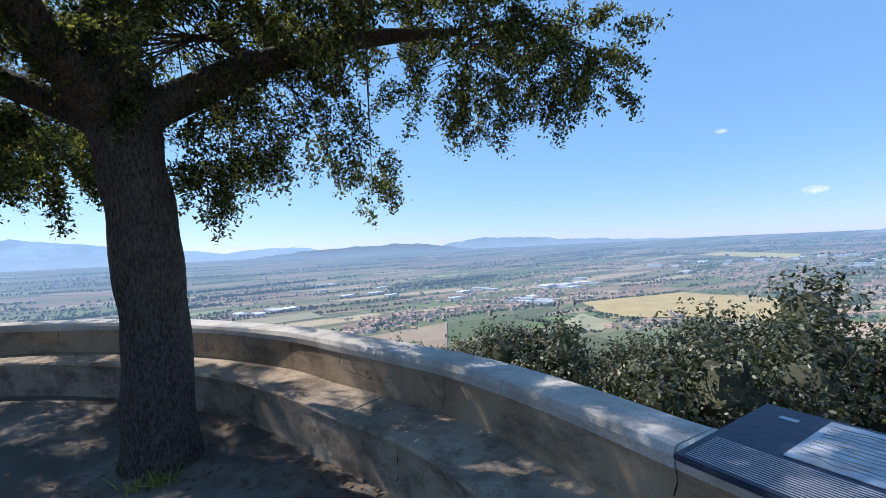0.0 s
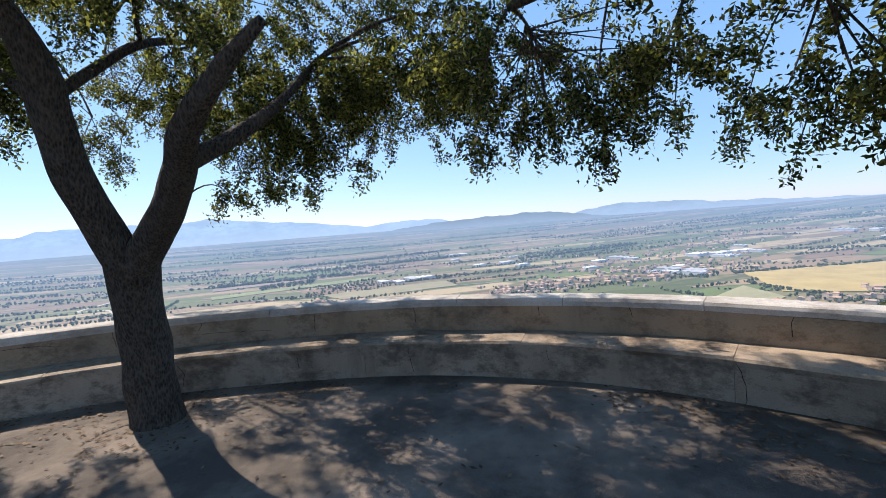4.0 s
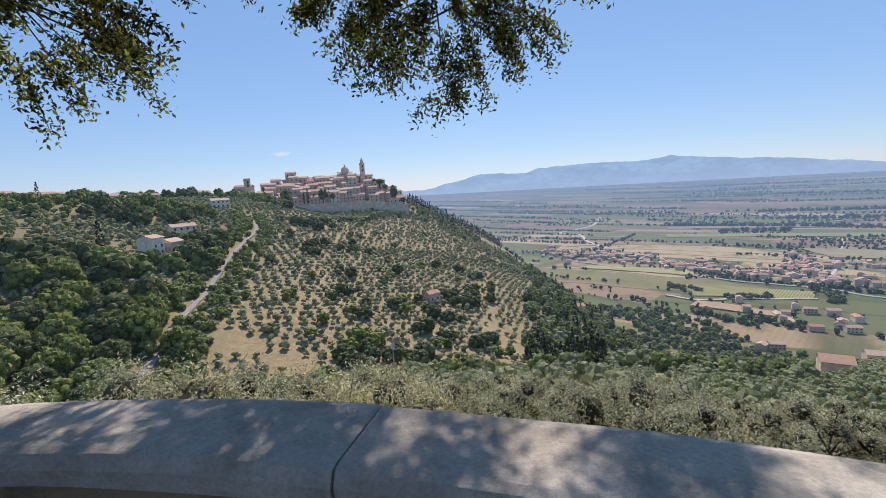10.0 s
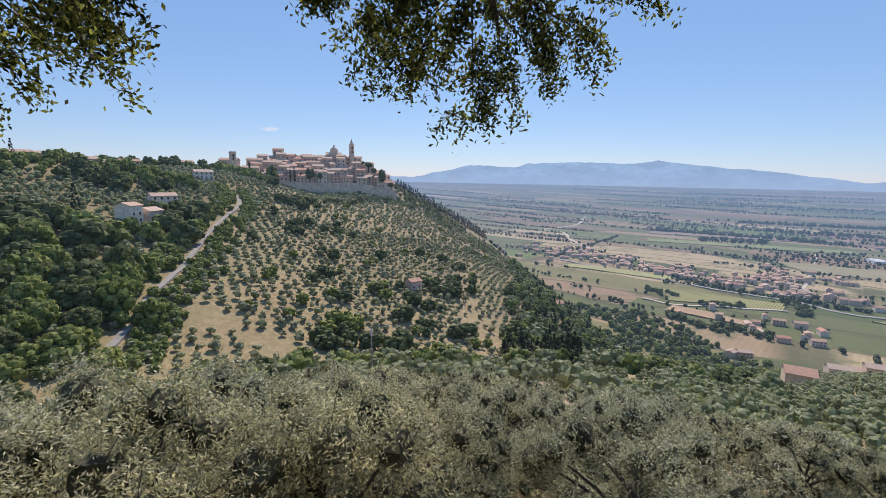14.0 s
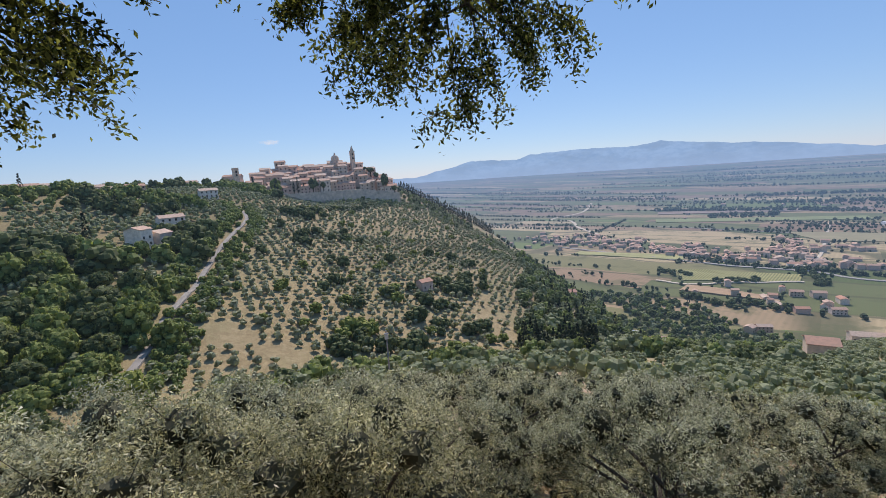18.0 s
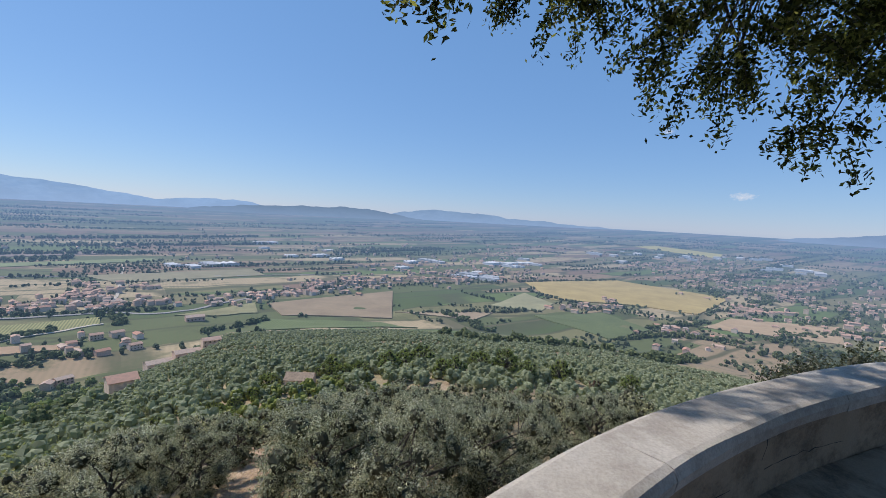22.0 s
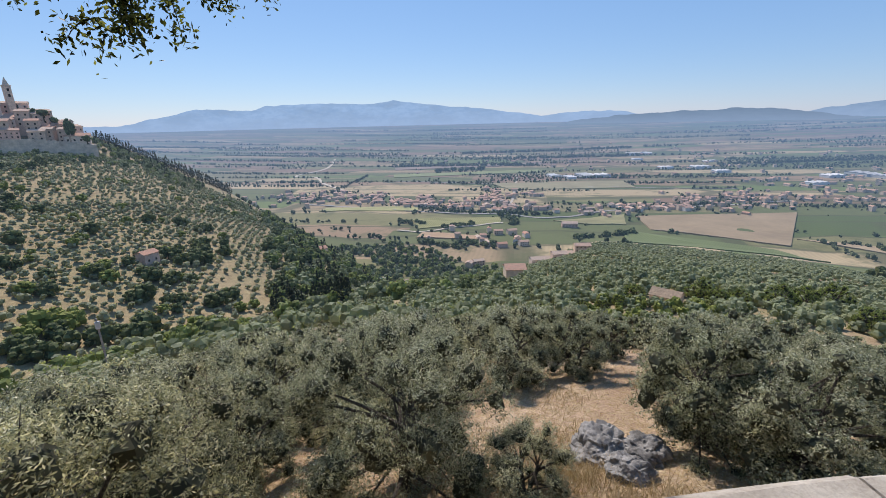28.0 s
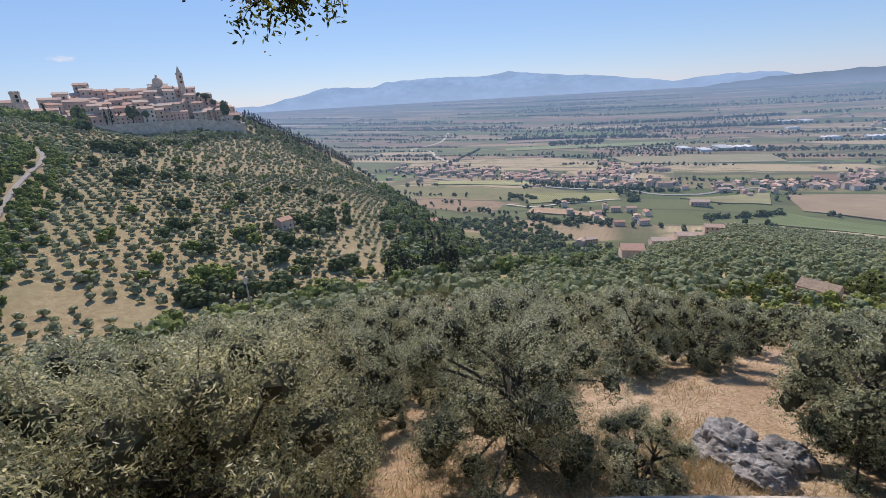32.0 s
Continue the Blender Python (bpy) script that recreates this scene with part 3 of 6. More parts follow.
def build_floor():
    pts = [tuple(LINE[i] + OUT[i] * -0.15) for i in range(0, NST, 2)]
    pts += [(-5, -18), (-26, -22), (-32, -6), (-24, 5.0), (-10, 0.9)]
    bm = bmesh.new()
    top = [bm.verts.new((x, y, FLOOR_Z + lie(x, y))) for x, y in pts]
    low = [bm.verts.new((x, y, -0.4)) for x, y in pts]
    bm.faces.new(top)
    bm.faces.new(low[::-1])
    for k in range(len(pts)):
        bm.faces.new((top[k], low[k], low[(k + 1) % len(pts)], top[(k + 1) % len(pts)]))
    bmesh.ops.recalc_face_normals(bm, faces=bm.faces)
    tagged(part("floor", bm, M_TARMAC), "worn grey asphalt terrace dusted with leaf litter", "floor", kind="structure")


build_parapet()
build_cracks()
build_floor()


# ---- trees of the terrace ----


def bezier3(a, b, c, n):
    a, b, c = Vector(a), Vector(b), Vector(c)
    return [a * (1 - t) ** 2 + b * 2 * t * (1 - t) + c * t * t for t in np.linspace(0, 1, n)]


def oak(base, trunk, limbs, lobes, crown, seed, label, leaf=0.043, dense=1.0, gap=-0.12, hole=None):
    """A holm oak. trunk, limbs: points with radii; lobes: leafy masses (x, y, z, half width, half height); crown: the upper crown (centre, radii, sprays)."""
    rng = np.random.default_rng(seed)
    tree = new("oak_tree")
    tree.location = (*base, 0)
    tagged(tree, label, "tree", "terrace oaks")
    o = Vector((*base, 0))

    def smooth(pts, rad):
        arr = curve_points([(*p, r) for p, r in zip(pts, rad)], 0.07)
        return [Vector(p[:3]) - o for p in arr], [p[3] for p in arr]
    bm = bmesh.new()
    tube(bm, *smooth(*trunk), sides=22, wob=0.16)
    part("trunk", bm, M_BARK, tree, smooth=True)
    hubs = []
    for pts, rad in limbs:
        bm = bmesh.new()
        tube(bm, *smooth(pts, rad), sides=14, wob=0.14)
        part("limb", bm, M_BARK, tree, smooth=True)
        hubs += [Vector(p) for p in pts[1:]]
    centres = []
    lit = Vector(sun_way)

    def open_sky(p):
        if hole is None:
            return False
        q = p - Vector(hole)
        return (q - lit * q.dot(lit)).length < 0.36

    def spray(twigs, p, d, reach):
        d = Vector(d).normalized()
        tip = p + d * reach - Vector((0, 0, reach * rng.uniform(0.05, 0.35)))
        tl = bezier3(p, (p + tip) / 2 + Vector((0, 0, 0.05)), tip, 4)
        tube(twigs, [q - o for q in tl], [0.005, 0.004, 0.003, 0.0012], 3)
        m = int(165 * (0.043 / leaf) ** 1.6 * reach / 0.3)
        along = rng.uniform(0.0, 1.08, m)
        a = np.array([list(q) for q in tl])
        f = np.clip(along, 0, 1) * 3
        k = np.minimum(f.astype(int), 2)
        pts = a[k] + (a[k + 1] - a[k]) * (f - k)[:, None] + rng.normal(0, 0.036, (m, 3))
        centres.append(pts)

    for x, y, z, w, h in lobes:
        twigs = bmesh.new()
        c = Vector((x, y, z))
        hub = min(hubs, key=lambda q: (q - c).length + (0.8 if q.z < z - 0.4 else 0))
        line = bezier3(hub, hub.lerp(c, 0.7) + Vector((0, 0, 0.45 * (hub - c).length)), c, 10)
        r0 = (0.012 + 0.007 * (hub - c).length) * (0.55 if w < 0.3 else 1.0)
        tube(twigs, [p - o for p in line], [r0 * (1 - 0.08 * k) for k in range(10)], 6)
        for _ in range(max(8, int(280 * dense * w * h))):
            d = rng.normal(size=3)
            d /= np.linalg.norm(d)
            p = c + Vector(d * np.array([w, w, h]) * rng.uniform(0.1, 0.92) ** 0.5)
            if w > 0.4 and (noise.noise(p * 2.1) < gap - 0.12 or open_sky(p)):
                continue
            spray(twigs, p, (d[0] * 0.8, d[1] * 0.8, d[2] * 0.5 - 0.35), rng.uniform(0.14, 0.3) * (0.65 if w < 0.3 else 1.0))
            if w > 0.35 and rng.random() < 0.25:
                q = line[int(rng.integers(4, 10))]
                tube(twigs, [v - o for v in bezier3(q, (q + p) / 2, p, 4)], [0.008, 0.006, 0.005, 0.003], 4)
        tagged(part("bough", twigs, M_BARK, tree), kind="stuff")
    cc, rad, count = crown
    twigs = bmesh.new()
    for _ in range(count):
        d = rng.normal(size=3)
        d /= np.linalg.norm(d)
        d[2] = abs(d[2]) if rng.random() < 0.75 else d[2]
        d[2] *= 1.0 if d[2] > 0 else 0.3
        p = Vector(cc) + Vector(d * np.array(rad) * rng.uniform(0.25, 1.0) ** 0.5)
        if noise.noise(p * 1.9) < gap or open_sky(p):
            continue
        spray(twigs, p, (d[0], d[1], d[2] * 0.4 - 0.2), rng.uniform(0.25, 0.45))
    tagged(part("bough", twigs, M_BARK, tree), kind="stuff")
    quads_ob("crown", leaf_quads(rng, np.vstack(centres) - np.array(o), leaf, 0.44, droop=0.35), M_OAK, tree)
    return tree


oak((2.06, -7.6),
    ([(2.05, -7.65, -0.12), (2.065, -7.645, 0.1), (2.1, -7.64, 0.6), (2.11, -7.61, 1.3), (2.07, -7.56, 2.0), (2.02, -7.46, 2.8)], [0.34, 0.26, 0.228, 0.215, 0.215, 0.22]),
    [([(2.02, -7.48, 2.55), (2.35, -7.1, 3.0), (2.8, -6.5, 3.3), (3.1, -5.9, 3.5)], [0.15, 0.11, 0.08, 0.03]),
     ([(2.03, -7.5, 2.4), (2.5, -8.2, 2.9), (2.9, -9.0, 3.2), (3.3, -9.8, 3.35)], [0.14, 0.11, 0.07, 0.03]),
     ([(2.02, -7.46, 2.4), (1.8, -6.7, 2.75), (1.9, -6.0, 2.95), (2.2, -5.3, 3.0)], [0.12, 0.09, 0.06, 0.03]),
     ([(2.0, -7.5, 2.35), (1.4, -7.6, 2.8), (0.8, -7.9, 3.3), (0.2, -8.3, 3.6)], [0.14, 0.1, 0.07, 0.03]),
     ([(2.02, -7.46, 2.7), (2.05, -7.4, 3.6), (2.0, -7.3, 4.4), (2.0, -7.2, 5.2)], [0.19, 0.13, 0.08, 0.03])],
    [(2.09, -7.92, 2.95, 1.3, 0.5), (3.01, -8.42, 2.62, 0.52, 0.44), (3.49, -8.8, 2.12, 0.2, 0.36), (3.39, -9.84, 3.2, 0.95, 0.6), (3.6, -9.9, 2.6, 0.26, 0.2), (3.43, -10.76, 3.0, 0.5, 0.44),
     (2.47, -7.86, 2.05, 0.28, 0.22), (1.96, -6.93, 2.25, 0.42, 0.28), (2.44, -8.04, 2.2, 0.3, 0.36), (2.73, -6.23, 2.45, 0.48, 0.34), (2.93, -6.67, 2.16, 0.17, 0.2), (2.34, -5.46, 2.65, 0.95, 0.42),
     (2.46, -5.77, 2.1, 0.19, 0.2), (2.46, -4.91, 2.25, 0.18, 0.2), (2.7, -8.9, 3.8, 1.8, 0.6), (2.6, -8.0, 3.5, 1.0, 0.4), (1.8, -9.2, 3.6, 0.9, 0.35), (1.2, -6.9, 3.0, 0.8, 0.5), (0.9, -8.3, 3.3, 0.8, 0.45)],
    ((1.3, -6.7, 3.9), (3.6, 3.9, 1.4), 760), 1, "stout holm oak with rough dark bark beside the parapet", 0.04, 1.1, -0.03, (2.5, -8.6, 0.4))

oak((1.45, -2.22),
    ([(1.47, -2.2, -0.12), (1.46, -2.21, 0.16), (1.4, -2.28, 0.8), (1.31, -2.4, 1.32), (1.28, -2.48, 1.58)], [0.29, 0.215, 0.185, 0.187, 0.195]),
    [([(1.29, -2.46, 1.36), (1.1, -2.49, 1.74), (0.92, -2.52, 2.14), (0.82, -2.57, 2.5), (0.72, -2.61, 2.9), (0.45, -2.5, 3.5)], [0.15, 0.13, 0.12, 0.115, 0.1, 0.03]),
     ([(1.29, -2.46, 1.42), (1.29, -2.76, 1.7), (1.25, -3.0, 1.87), (1.16, -3.32, 2.1), (1.03, -3.6, 2.3), (1.05, -3.95, 2.6), (1.18, -4.15, 2.85)], [0.15, 0.125, 0.115, 0.102, 0.085, 0.06, 0.03]),
     ([(0.83, -2.57, 2.5), (0.75, -1.9, 3.0), (0.55, -1.4, 3.3)], [0.04, 0.03, 0.015]),
     ([(1.14, -3.36, 2.12), (1.45, -3.42, 2.3), (1.9, -3.46, 2.62), (2.6, -3.3, 3.2)], [0.075, 0.06, 0.045, 0.02]),
     ([(0.8, -2.58, 2.6), (1.5, -2.5, 3.2), (2.3, -2.3, 3.5)], [0.04, 0.035, 0.015])],
    [(3.53, -0.99, 3.05, 0.34, 0.18), (3.31, -1.89, 2.8, 0.64, 0.4), (3.16, -2.4, 2.2, 0.22, 0.22), (2.28, -2.43, 2.95, 0.42, 0.22), (2.35, -2.7, 2.1, 0.26, 0.14), (2.05, -2.65, 2.0, 0.12, 0.12),
     (2.75, -1.95, 3.42, 0.9, 0.36), (2.4, -3.4, 2.85, 0.6, 0.3), (2.47, -3.55, 2.15, 0.28, 0.2), (0.58, -1.44, 2.98, 0.5, 0.34), (0.9, -1.46, 2.62, 0.2, 0.14), (2.55, -3.1, 2.6, 0.4, 0.26),
     (3.26, -3.89, 2.9, 0.75, 0.5), (3.8, -3.4, 2.95, 0.5, 0.36), (3.0, -3.0, 3.1, 0.8, 0.34), (2.9, -4.3, 3.0, 0.6, 0.42), (3.2, -4.7, 3.2, 0.9, 0.45), (0.5, -1.84, 3.0, 0.5, 0.36), (1.49, -2.59, 3.7, 1.3, 0.3), (1.0, -3.2, 3.4, 0.7, 0.4), (2.25, -0.25, 3.15, 0.65, 0.28), (1.2, 0.1, 3.3, 0.7, 0.28), (2.5, -0.2, 2.64, 0.11, 0.1), (3.1, -0.9, 3.3, 0.7, 0.3), (3.85, 0.5, 4.2, 0.6, 0.2), (3.2, 1.2, 4.2, 0.5, 0.2), (4.2, -0.5, 4.2, 0.6, 0.2)],
    ((1.2, -2.5, 3.9), (3.3, 3.3, 1.2), 1000), 2, "forked holm oak with a dark trunk and spreading crown", 0.04, 0.95, -0.08)

oak((-2.3, -0.75),
    ([(-2.3, -0.75, -0.12), (-2.28, -0.72, 0.12), (-2.2, -0.65, 0.8), (-2.05, -0.5, 1.5), (-1.9, -0.35, 1.9)], [0.3, 0.22, 0.19, 0.18, 0.18]),
    [([(-1.97, -0.42, 1.68), (-1.62, -0.22, 1.76), (-1.28, -0.05, 1.95), (-1.12, -0.05, 2.25), (-1.0, 0.0, 2.6), (-0.8, 0.4, 3.0), (-0.3, 1.2, 3.15), (0.4, 1.9, 3.05)], [0.14, 0.125, 0.115, 0.11, 0.1, 0.08, 0.055, 0.025]),
     ([(-1.97, -0.42, 1.7), (-2.0, 0.2, 2.3), (-1.8, 0.9, 2.75), (-1.5, 1.6, 2.9)], [0.12, 0.09, 0.06, 0.025]),
     ([(-1.99, -0.45, 1.65), (-2.3, -0.7, 2.5), (-2.4, -0.9, 3.3), (-2.6, -1.4, 4.0)], [0.12, 0.09, 0.06, 0.03])],
    [(0.74, 2.48, 2.52, 0.74, 0.36), (0.66, 2.55, 2.05, 0.1, 0.22), (0.0, 2.55, 2.56, 0.26, 0.18), (-1.65, 1.95, 2.3, 0.68, 0.36), (-2.3, 2.1, 2.55, 0.6, 0.36), (-0.71, 2.3, 2.68, 0.2, 0.14), (1.4, 2.04, 2.74, 0.26, 0.14),
     (0.59, 2.2, 3.1, 0.85, 0.36), (-0.75, 2.0, 3.1, 0.7, 0.3), (-1.6, 1.75, 2.8, 0.7, 0.32), (-1.2, 0.9, 3.3, 0.9, 0.36), (-0.2, 1.2, 3.4, 0.9, 0.32), (-2.2, 0.3, 3.1, 0.7, 0.5), (-0.6, 1.5, 3.0, 0.6, 0.3), (0.1, 2.0, 2.95, 0.5, 0.25), (-0.1, 1.1, 3.2, 0.9, 0.4), (-1.3, 1.6, 3.1, 0.7, 0.35), (-2.1, 1.5, 2.7, 0.6, 0.36)],
    ((-1.3, 0.2, 3.7), (2.7, 2.4, 1.2), 750), 3, "holm oak whose boughs hang over the parapet", 0.034, 1.5)

# ---- olives and scrub below the wall ----


def olive_mesh(seed, leaves, leaf, width=1.0, foliage=None, ratio=0.36):
    """Trunk, crown and shade-dark inner growth of one olive tree 3 m high, as meshes at the origin: stems that fork
    into rounded leafy masses.
    """
    rng = np.random.default_rng(seed)
    bm = bmesh.new()
    n = 30
    blobs = []
    for k in range(n):
        h = (k + 0.5) / n
        a = k * 2.4 + rng.normal(0, 0.35)
        r = (1 - (2 * h - 1) ** 2) ** 0.5 * rng.uniform(0.6, 1.1)
        blobs.append((Vector((math.cos(a) * r * width, math.sin(a) * r * width, 1.4 + (2 * h - 1) * rng.uniform(0.85, 1.2))) + Vector(rng.normal(0, 0.1, 3)), rng.uniform(0.26, 0.46)))
    for k in range(8):
        a = k * 0.785 + rng.normal(0, 0.3)
        r = rng.uniform(0.55, 0.95) * width
        blobs.append((Vector((math.cos(a) * r, math.sin(a) * r, rng.uniform(0.3, 0.75))), rng.uniform(0.22, 0.36)))
    stems = []
    for k in range(int(rng.integers(3, 5))):
        a = rng.uniform(0, 6.28)
        lean = rng.uniform(0.25, 0.6)
        line = bezier3((rng.normal(0, 0.08), rng.normal(0, 0.08), -0.4), (math.cos(a) * 0.2 * lean, math.sin(a) * 0.2 * lean, 0.5), (math.cos(a) * 0.8 * lean, math.sin(a) * 0.8 * lean, 1.35), 7)
        tube(bm, line, [0.13, 0.1, 0.085, 0.075, 0.065, 0.055, 0.045], 7, 0.2)
        stems.append(line)
    cs, outs, inner = [], [], []
    per = 10
    total = sum(r * r for _, r in blobs)
    for c, r in blobs:
        s = min((line[int(rng.integers(3, 7))] for line in stems), key=lambda q: (q - c).length)
        limb = bezier3(s, (s + c) / 2 + Vector((0, 0, 0.12)), c, 5)
        tube(bm, limb, [0.04, 0.032, 0.024, 0.016, 0.009], 5)
        # Dark core in each leafy mass, so the gaps read as shaded.
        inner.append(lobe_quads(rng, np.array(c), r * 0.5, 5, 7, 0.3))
        for _ in range(int(leaves / per * r * r / total)):
            d = Vector(rng.normal(0, 1, 3))
            d.z += 0.25
            d.normalize()
            p = c + d * r * rng.uniform(0.4, 0.95)
            ln = rng.uniform(0.06, 0.2) if rng.random() < 0.92 else rng.uniform(0.22, 0.4)
            way = (d + Vector(rng.normal(0, 0.5, 3)) + Vector((0, 0, 0.3))).normalized()
            t = np.linspace(0, 1, per)[:, None]
            cs.append(np.array(p) + t * np.array(way) * ln + rng.normal(0, 0.018, (per, 3)))
            outs.append(np.tile(np.array(d), (per, 1)))
            if rng.random() < 0.03:
                tube(bm, [c, c.lerp(p, 0.5) + Vector(rng.normal(0, 0.03, 3)), p + way * ln], [0.009, 0.006, 0.002], 3)
    trunk_me = bpy.data.meshes.new("trunk")
    bm.to_mesh(trunk_me)
    bm.free()
    trunk_me.materials.append(M_OLIVEBARK)
    made = []
    for nm, q, mat in (("crown", leaf_quads(rng, np.vstack(cs), leaf, ratio, np.vstack(outs), 0.0, 0.6), foliage or M_OLIVE), ("inner_growth", np.concatenate(inner), M_INNERSHADE)):
        ob = quads_ob(nm, q, mat)
        made.append(ob.data)
        bpy.data.objects.remove(ob)
    return trunk_me, made[0], made[1]


OLIVES_NEAR = [olive_mesh(100 + k, 40000, 0.056, 1.42) for k in range(4)]
OLIVES_CLOSE = [olive_mesh(90 + k, 70000, 0.043, 1.45, None, 0.3) for k in range(2)]
OLIVES_MID = [olive_mesh(120 + k, 7000, 0.12, 1.35, M_OLIVEMID, 0.42) for k in range(4)]
SCRUB_NEAR = [olive_mesh(140 + k, 34000, 0.05, 1.0, M_SCRUB, 0.5) for k in range(3)]
BUSH_MID = [olive_mesh(150 + k, 9000, 0.11, 1.35, M_WOOD, 0.6) for k in range(2)]
BUSH_LIGHT = [olive_mesh(160 + k, 6500, 0.12, 1.4, M_BRIGHT, 0.6) for k in range(2)]


def olive(kind, x, y, size, turn, name="olive_tree", label="silvery grey-green olive tree on the dry slope"):
    ob = new(name)
    tagged(ob, label, "tree", "olive trees")
    z = float(land_z(x, y))
    ob.matrix_world = Matrix.LocRotScale((x, y, z - 0.05), Euler((0, 0, turn)), (size, size, size))
    for nm, me in zip(("trunk", "crown", "inner_growth"), kind):
        c = new(nm, me)
        c.parent = ob
    return ob


def polar(az, d):
    return d * math.sin(radians(az)), d * math.cos(radians(az)) - 0.3


def crest(az):
    """How high the olives reach, seen from the terrace, in degrees."""
    return np.interp(az, [-60, -46, -40, -33, -27, -19, -8, 0, 8, 17, 25, 40, 54, 66, 75, 84, 96, 107, 114, 130],
                     [-15, -16.5, -17, -15.2, -17.3, -19, -20.7, -22.4, -23.6, -22.8, -23.6, -22.6, -22.6, -21.6, -20.2, -19.8, -20.2, -19.0, -16.8, -14.5])


def fit_height(x, y, s, drop):
    top = 1.53 + math.hypot(x - 0.3, y + 0.3) * math.tan(radians(float(crest(math.degrees(math.atan2(x - 0.3, y + 0.3))) - drop)))
    return min(s, (top - float(land_z(x, y))) / 3.0)


rng = np.random.default_rng(7)
NEAR_OLIVES = [(36, 6.3, 1.0), (54, 5.5, 0.36), (14, 9.0, 0.8), (28, 9.4, 0.5), (18.4, 12.3, 1.0), (51, 12.0, 0.88), (60, 12.8, 0.88), (76, 8.2, 1.0), (80, 10.0, 0.9), (1, 6.6, 1.15), (-9, 5.0, 1.45), (-12, 8.2, 1.3), (-23, 5.2, 1.5), (-33, 7.0, 1.5),
               (26, 13.0, 0.95), (40, 14.5, 0.92), (9, 12.0, 1.15), (-3, 11.0, 1.3), (-18, 11.5, 1.35), (91, 12.0, 0.9), (73, 14.5, 0.9), (83, 15.0, 0.9), (100, 10.5, 0.88), (60, 17.5, 0.92), (47, 17.5, 0.92), (32, 18.0, 1.0),
               (108, 13.5, 0.9), (-40, 10.5, 1.45), (20, 16.5, 1.05), (66, 20.0, 0.95), (96, 16.5, 0.95), (30, 11.0, 0.9), (38, 11.5, 0.9), (35, 16.0, 1.0), (75, 11.6, 0.8), (86, 12.0, 0.85), (64, 15.0, 0.85), (78, 17.5, 0.95), (70, 17.0, 0.9), (90, 14.5, 0.85), (54, 15.0, 0.9), (104, 15.5, 0.95),
               (88, 18.5, 0.95), (112, 17.0, 1.0), (-44, 9.0, 1.4), (-50, 12.0, 1.5), (-38, 15.0, 1.4), (-44, 20.0, 1.5), (-47, 15.0, 1.5), (-52, 18.0, 1.6), (85, 7.6, 0.9), (95, 9.0, 0.7)]
for k, (a, d, s) in enumerate(NEAR_OLIVES):
    s = fit_height(*polar(a, d), s * 1.22, rng.uniform(0, 1.2))
    if s > 0.3:
        olive(OLIVES_CLOSE[k % 2] if d < 7.2 and s > 0.6 else (OLIVES_NEAR if d < 13.7 else OLIVES_MID)[k % 4], *polar(a, d), s, rng.uniform(0, 6.28))
for k, (x, y, s) in enumerate([(7.2, -9.9, 1.3), (8.1, -10.7, 1.65), (6.1, -13.3, 1.7), (6.4, -12.4, 1.5), (8.8, -12.0, 1.6), (9.4, -8.0, 1.3), (7.6, -14.8, 2.05), (10.6, -13.6, 1.8), (9.0, -17.5, 1.9), (11.5, -10.4, 1.45), (6.9, -11.0, 1.15)]):
    olive(SCRUB_NEAR[k % 3], x, y, s, rng.uniform(0, 6.28), "scrub_tree", "dark bushy evergreen tree below the parapet")
for k, (a, d, s) in enumerate([(80.9, 104, 1.9), (83, 112, 2.0), (85.4, 120, 2.2), (88, 98, 1.7), (89.6, 103, 1.8), (93, 118, 2.2), (96, 116, 2.4), (99, 112, 1.9), (103, 118, 2.1), (111, 118, 2.0), (77.5, 100, 1.4), (66.6, 97, 1.5), (73.8, 102, 1.9), (75.4, 99, 1.4)]):
    olive(BUSH_MID[k % 2], *polar(a, d), s, rng.uniform(0, 6.28), "green_bush", "leafy green bush on the spur below the terrace")
for k, (a, d, s) in enumerate([(63, 82, 0.9), (65, 86, 0.8), (67.0, 88, 0.5), (60.5, 80, 0.9), (72.4, 90, 0.45), (75, 92, 0.75), (58, 78, 0.9), (78, 90, 0.8), (31.4, 60, 1.2), (55, 76, 0.9), (53, 74, 0.8), (68.5, 91, 0.5), (71.3, 91, 0.45), (69.8, 89, 0.42), (66, 92, 0.6), (73.6, 92, 0.55), (67.5, 84, 0.5), (71, 85, 0.5), (73, 86, 0.55), (69, 81, 0.5)]):
    olive(BUSH_LIGHT[k % 2], *polar(a, d), s, rng.uniform(0, 6.28), "yellow_bush", "yellow-green bush beside the stone hut")
DEAD = olive_mesh(170, 3500, 0.1, 1.2, M_DEAD, 0.4)
olive(DEAD, *polar(107.2, 112), 1.25, 0.4, "dead_bush", "dead reddish-brown bush among the green scrub")
count, tries, placed = 0, 0, [polar(a, d) for a, d, s in NEAR_OLIVES]
while count < 230 and tries < 14000:
    tries += 1
    a, d = rng.uniform(-46, 150), 17 + 75 * rng.uniform(0, 1) ** 1.2
    x, y = polar(a, d)
    if any((x - q[0]) ** 2 + (y - q[1]) ** 2 < 2.9 ** 2 for q in placed):
        continue
    if 60 < a < 80 and d > 30:
        continue
    placed.append((x, y))
    s = fit_height(x, y, rng.uniform(0.85, 1.15) * (1.3 if a < 12 else 1.0), rng.uniform(0, 0.8))
    if s < 0.5:
        continue
    olive(OLIVES_MID[count % 4], x, y, s, rng.uniform(0, 6.28))
    count += 1

# ---- far trees, joined ----


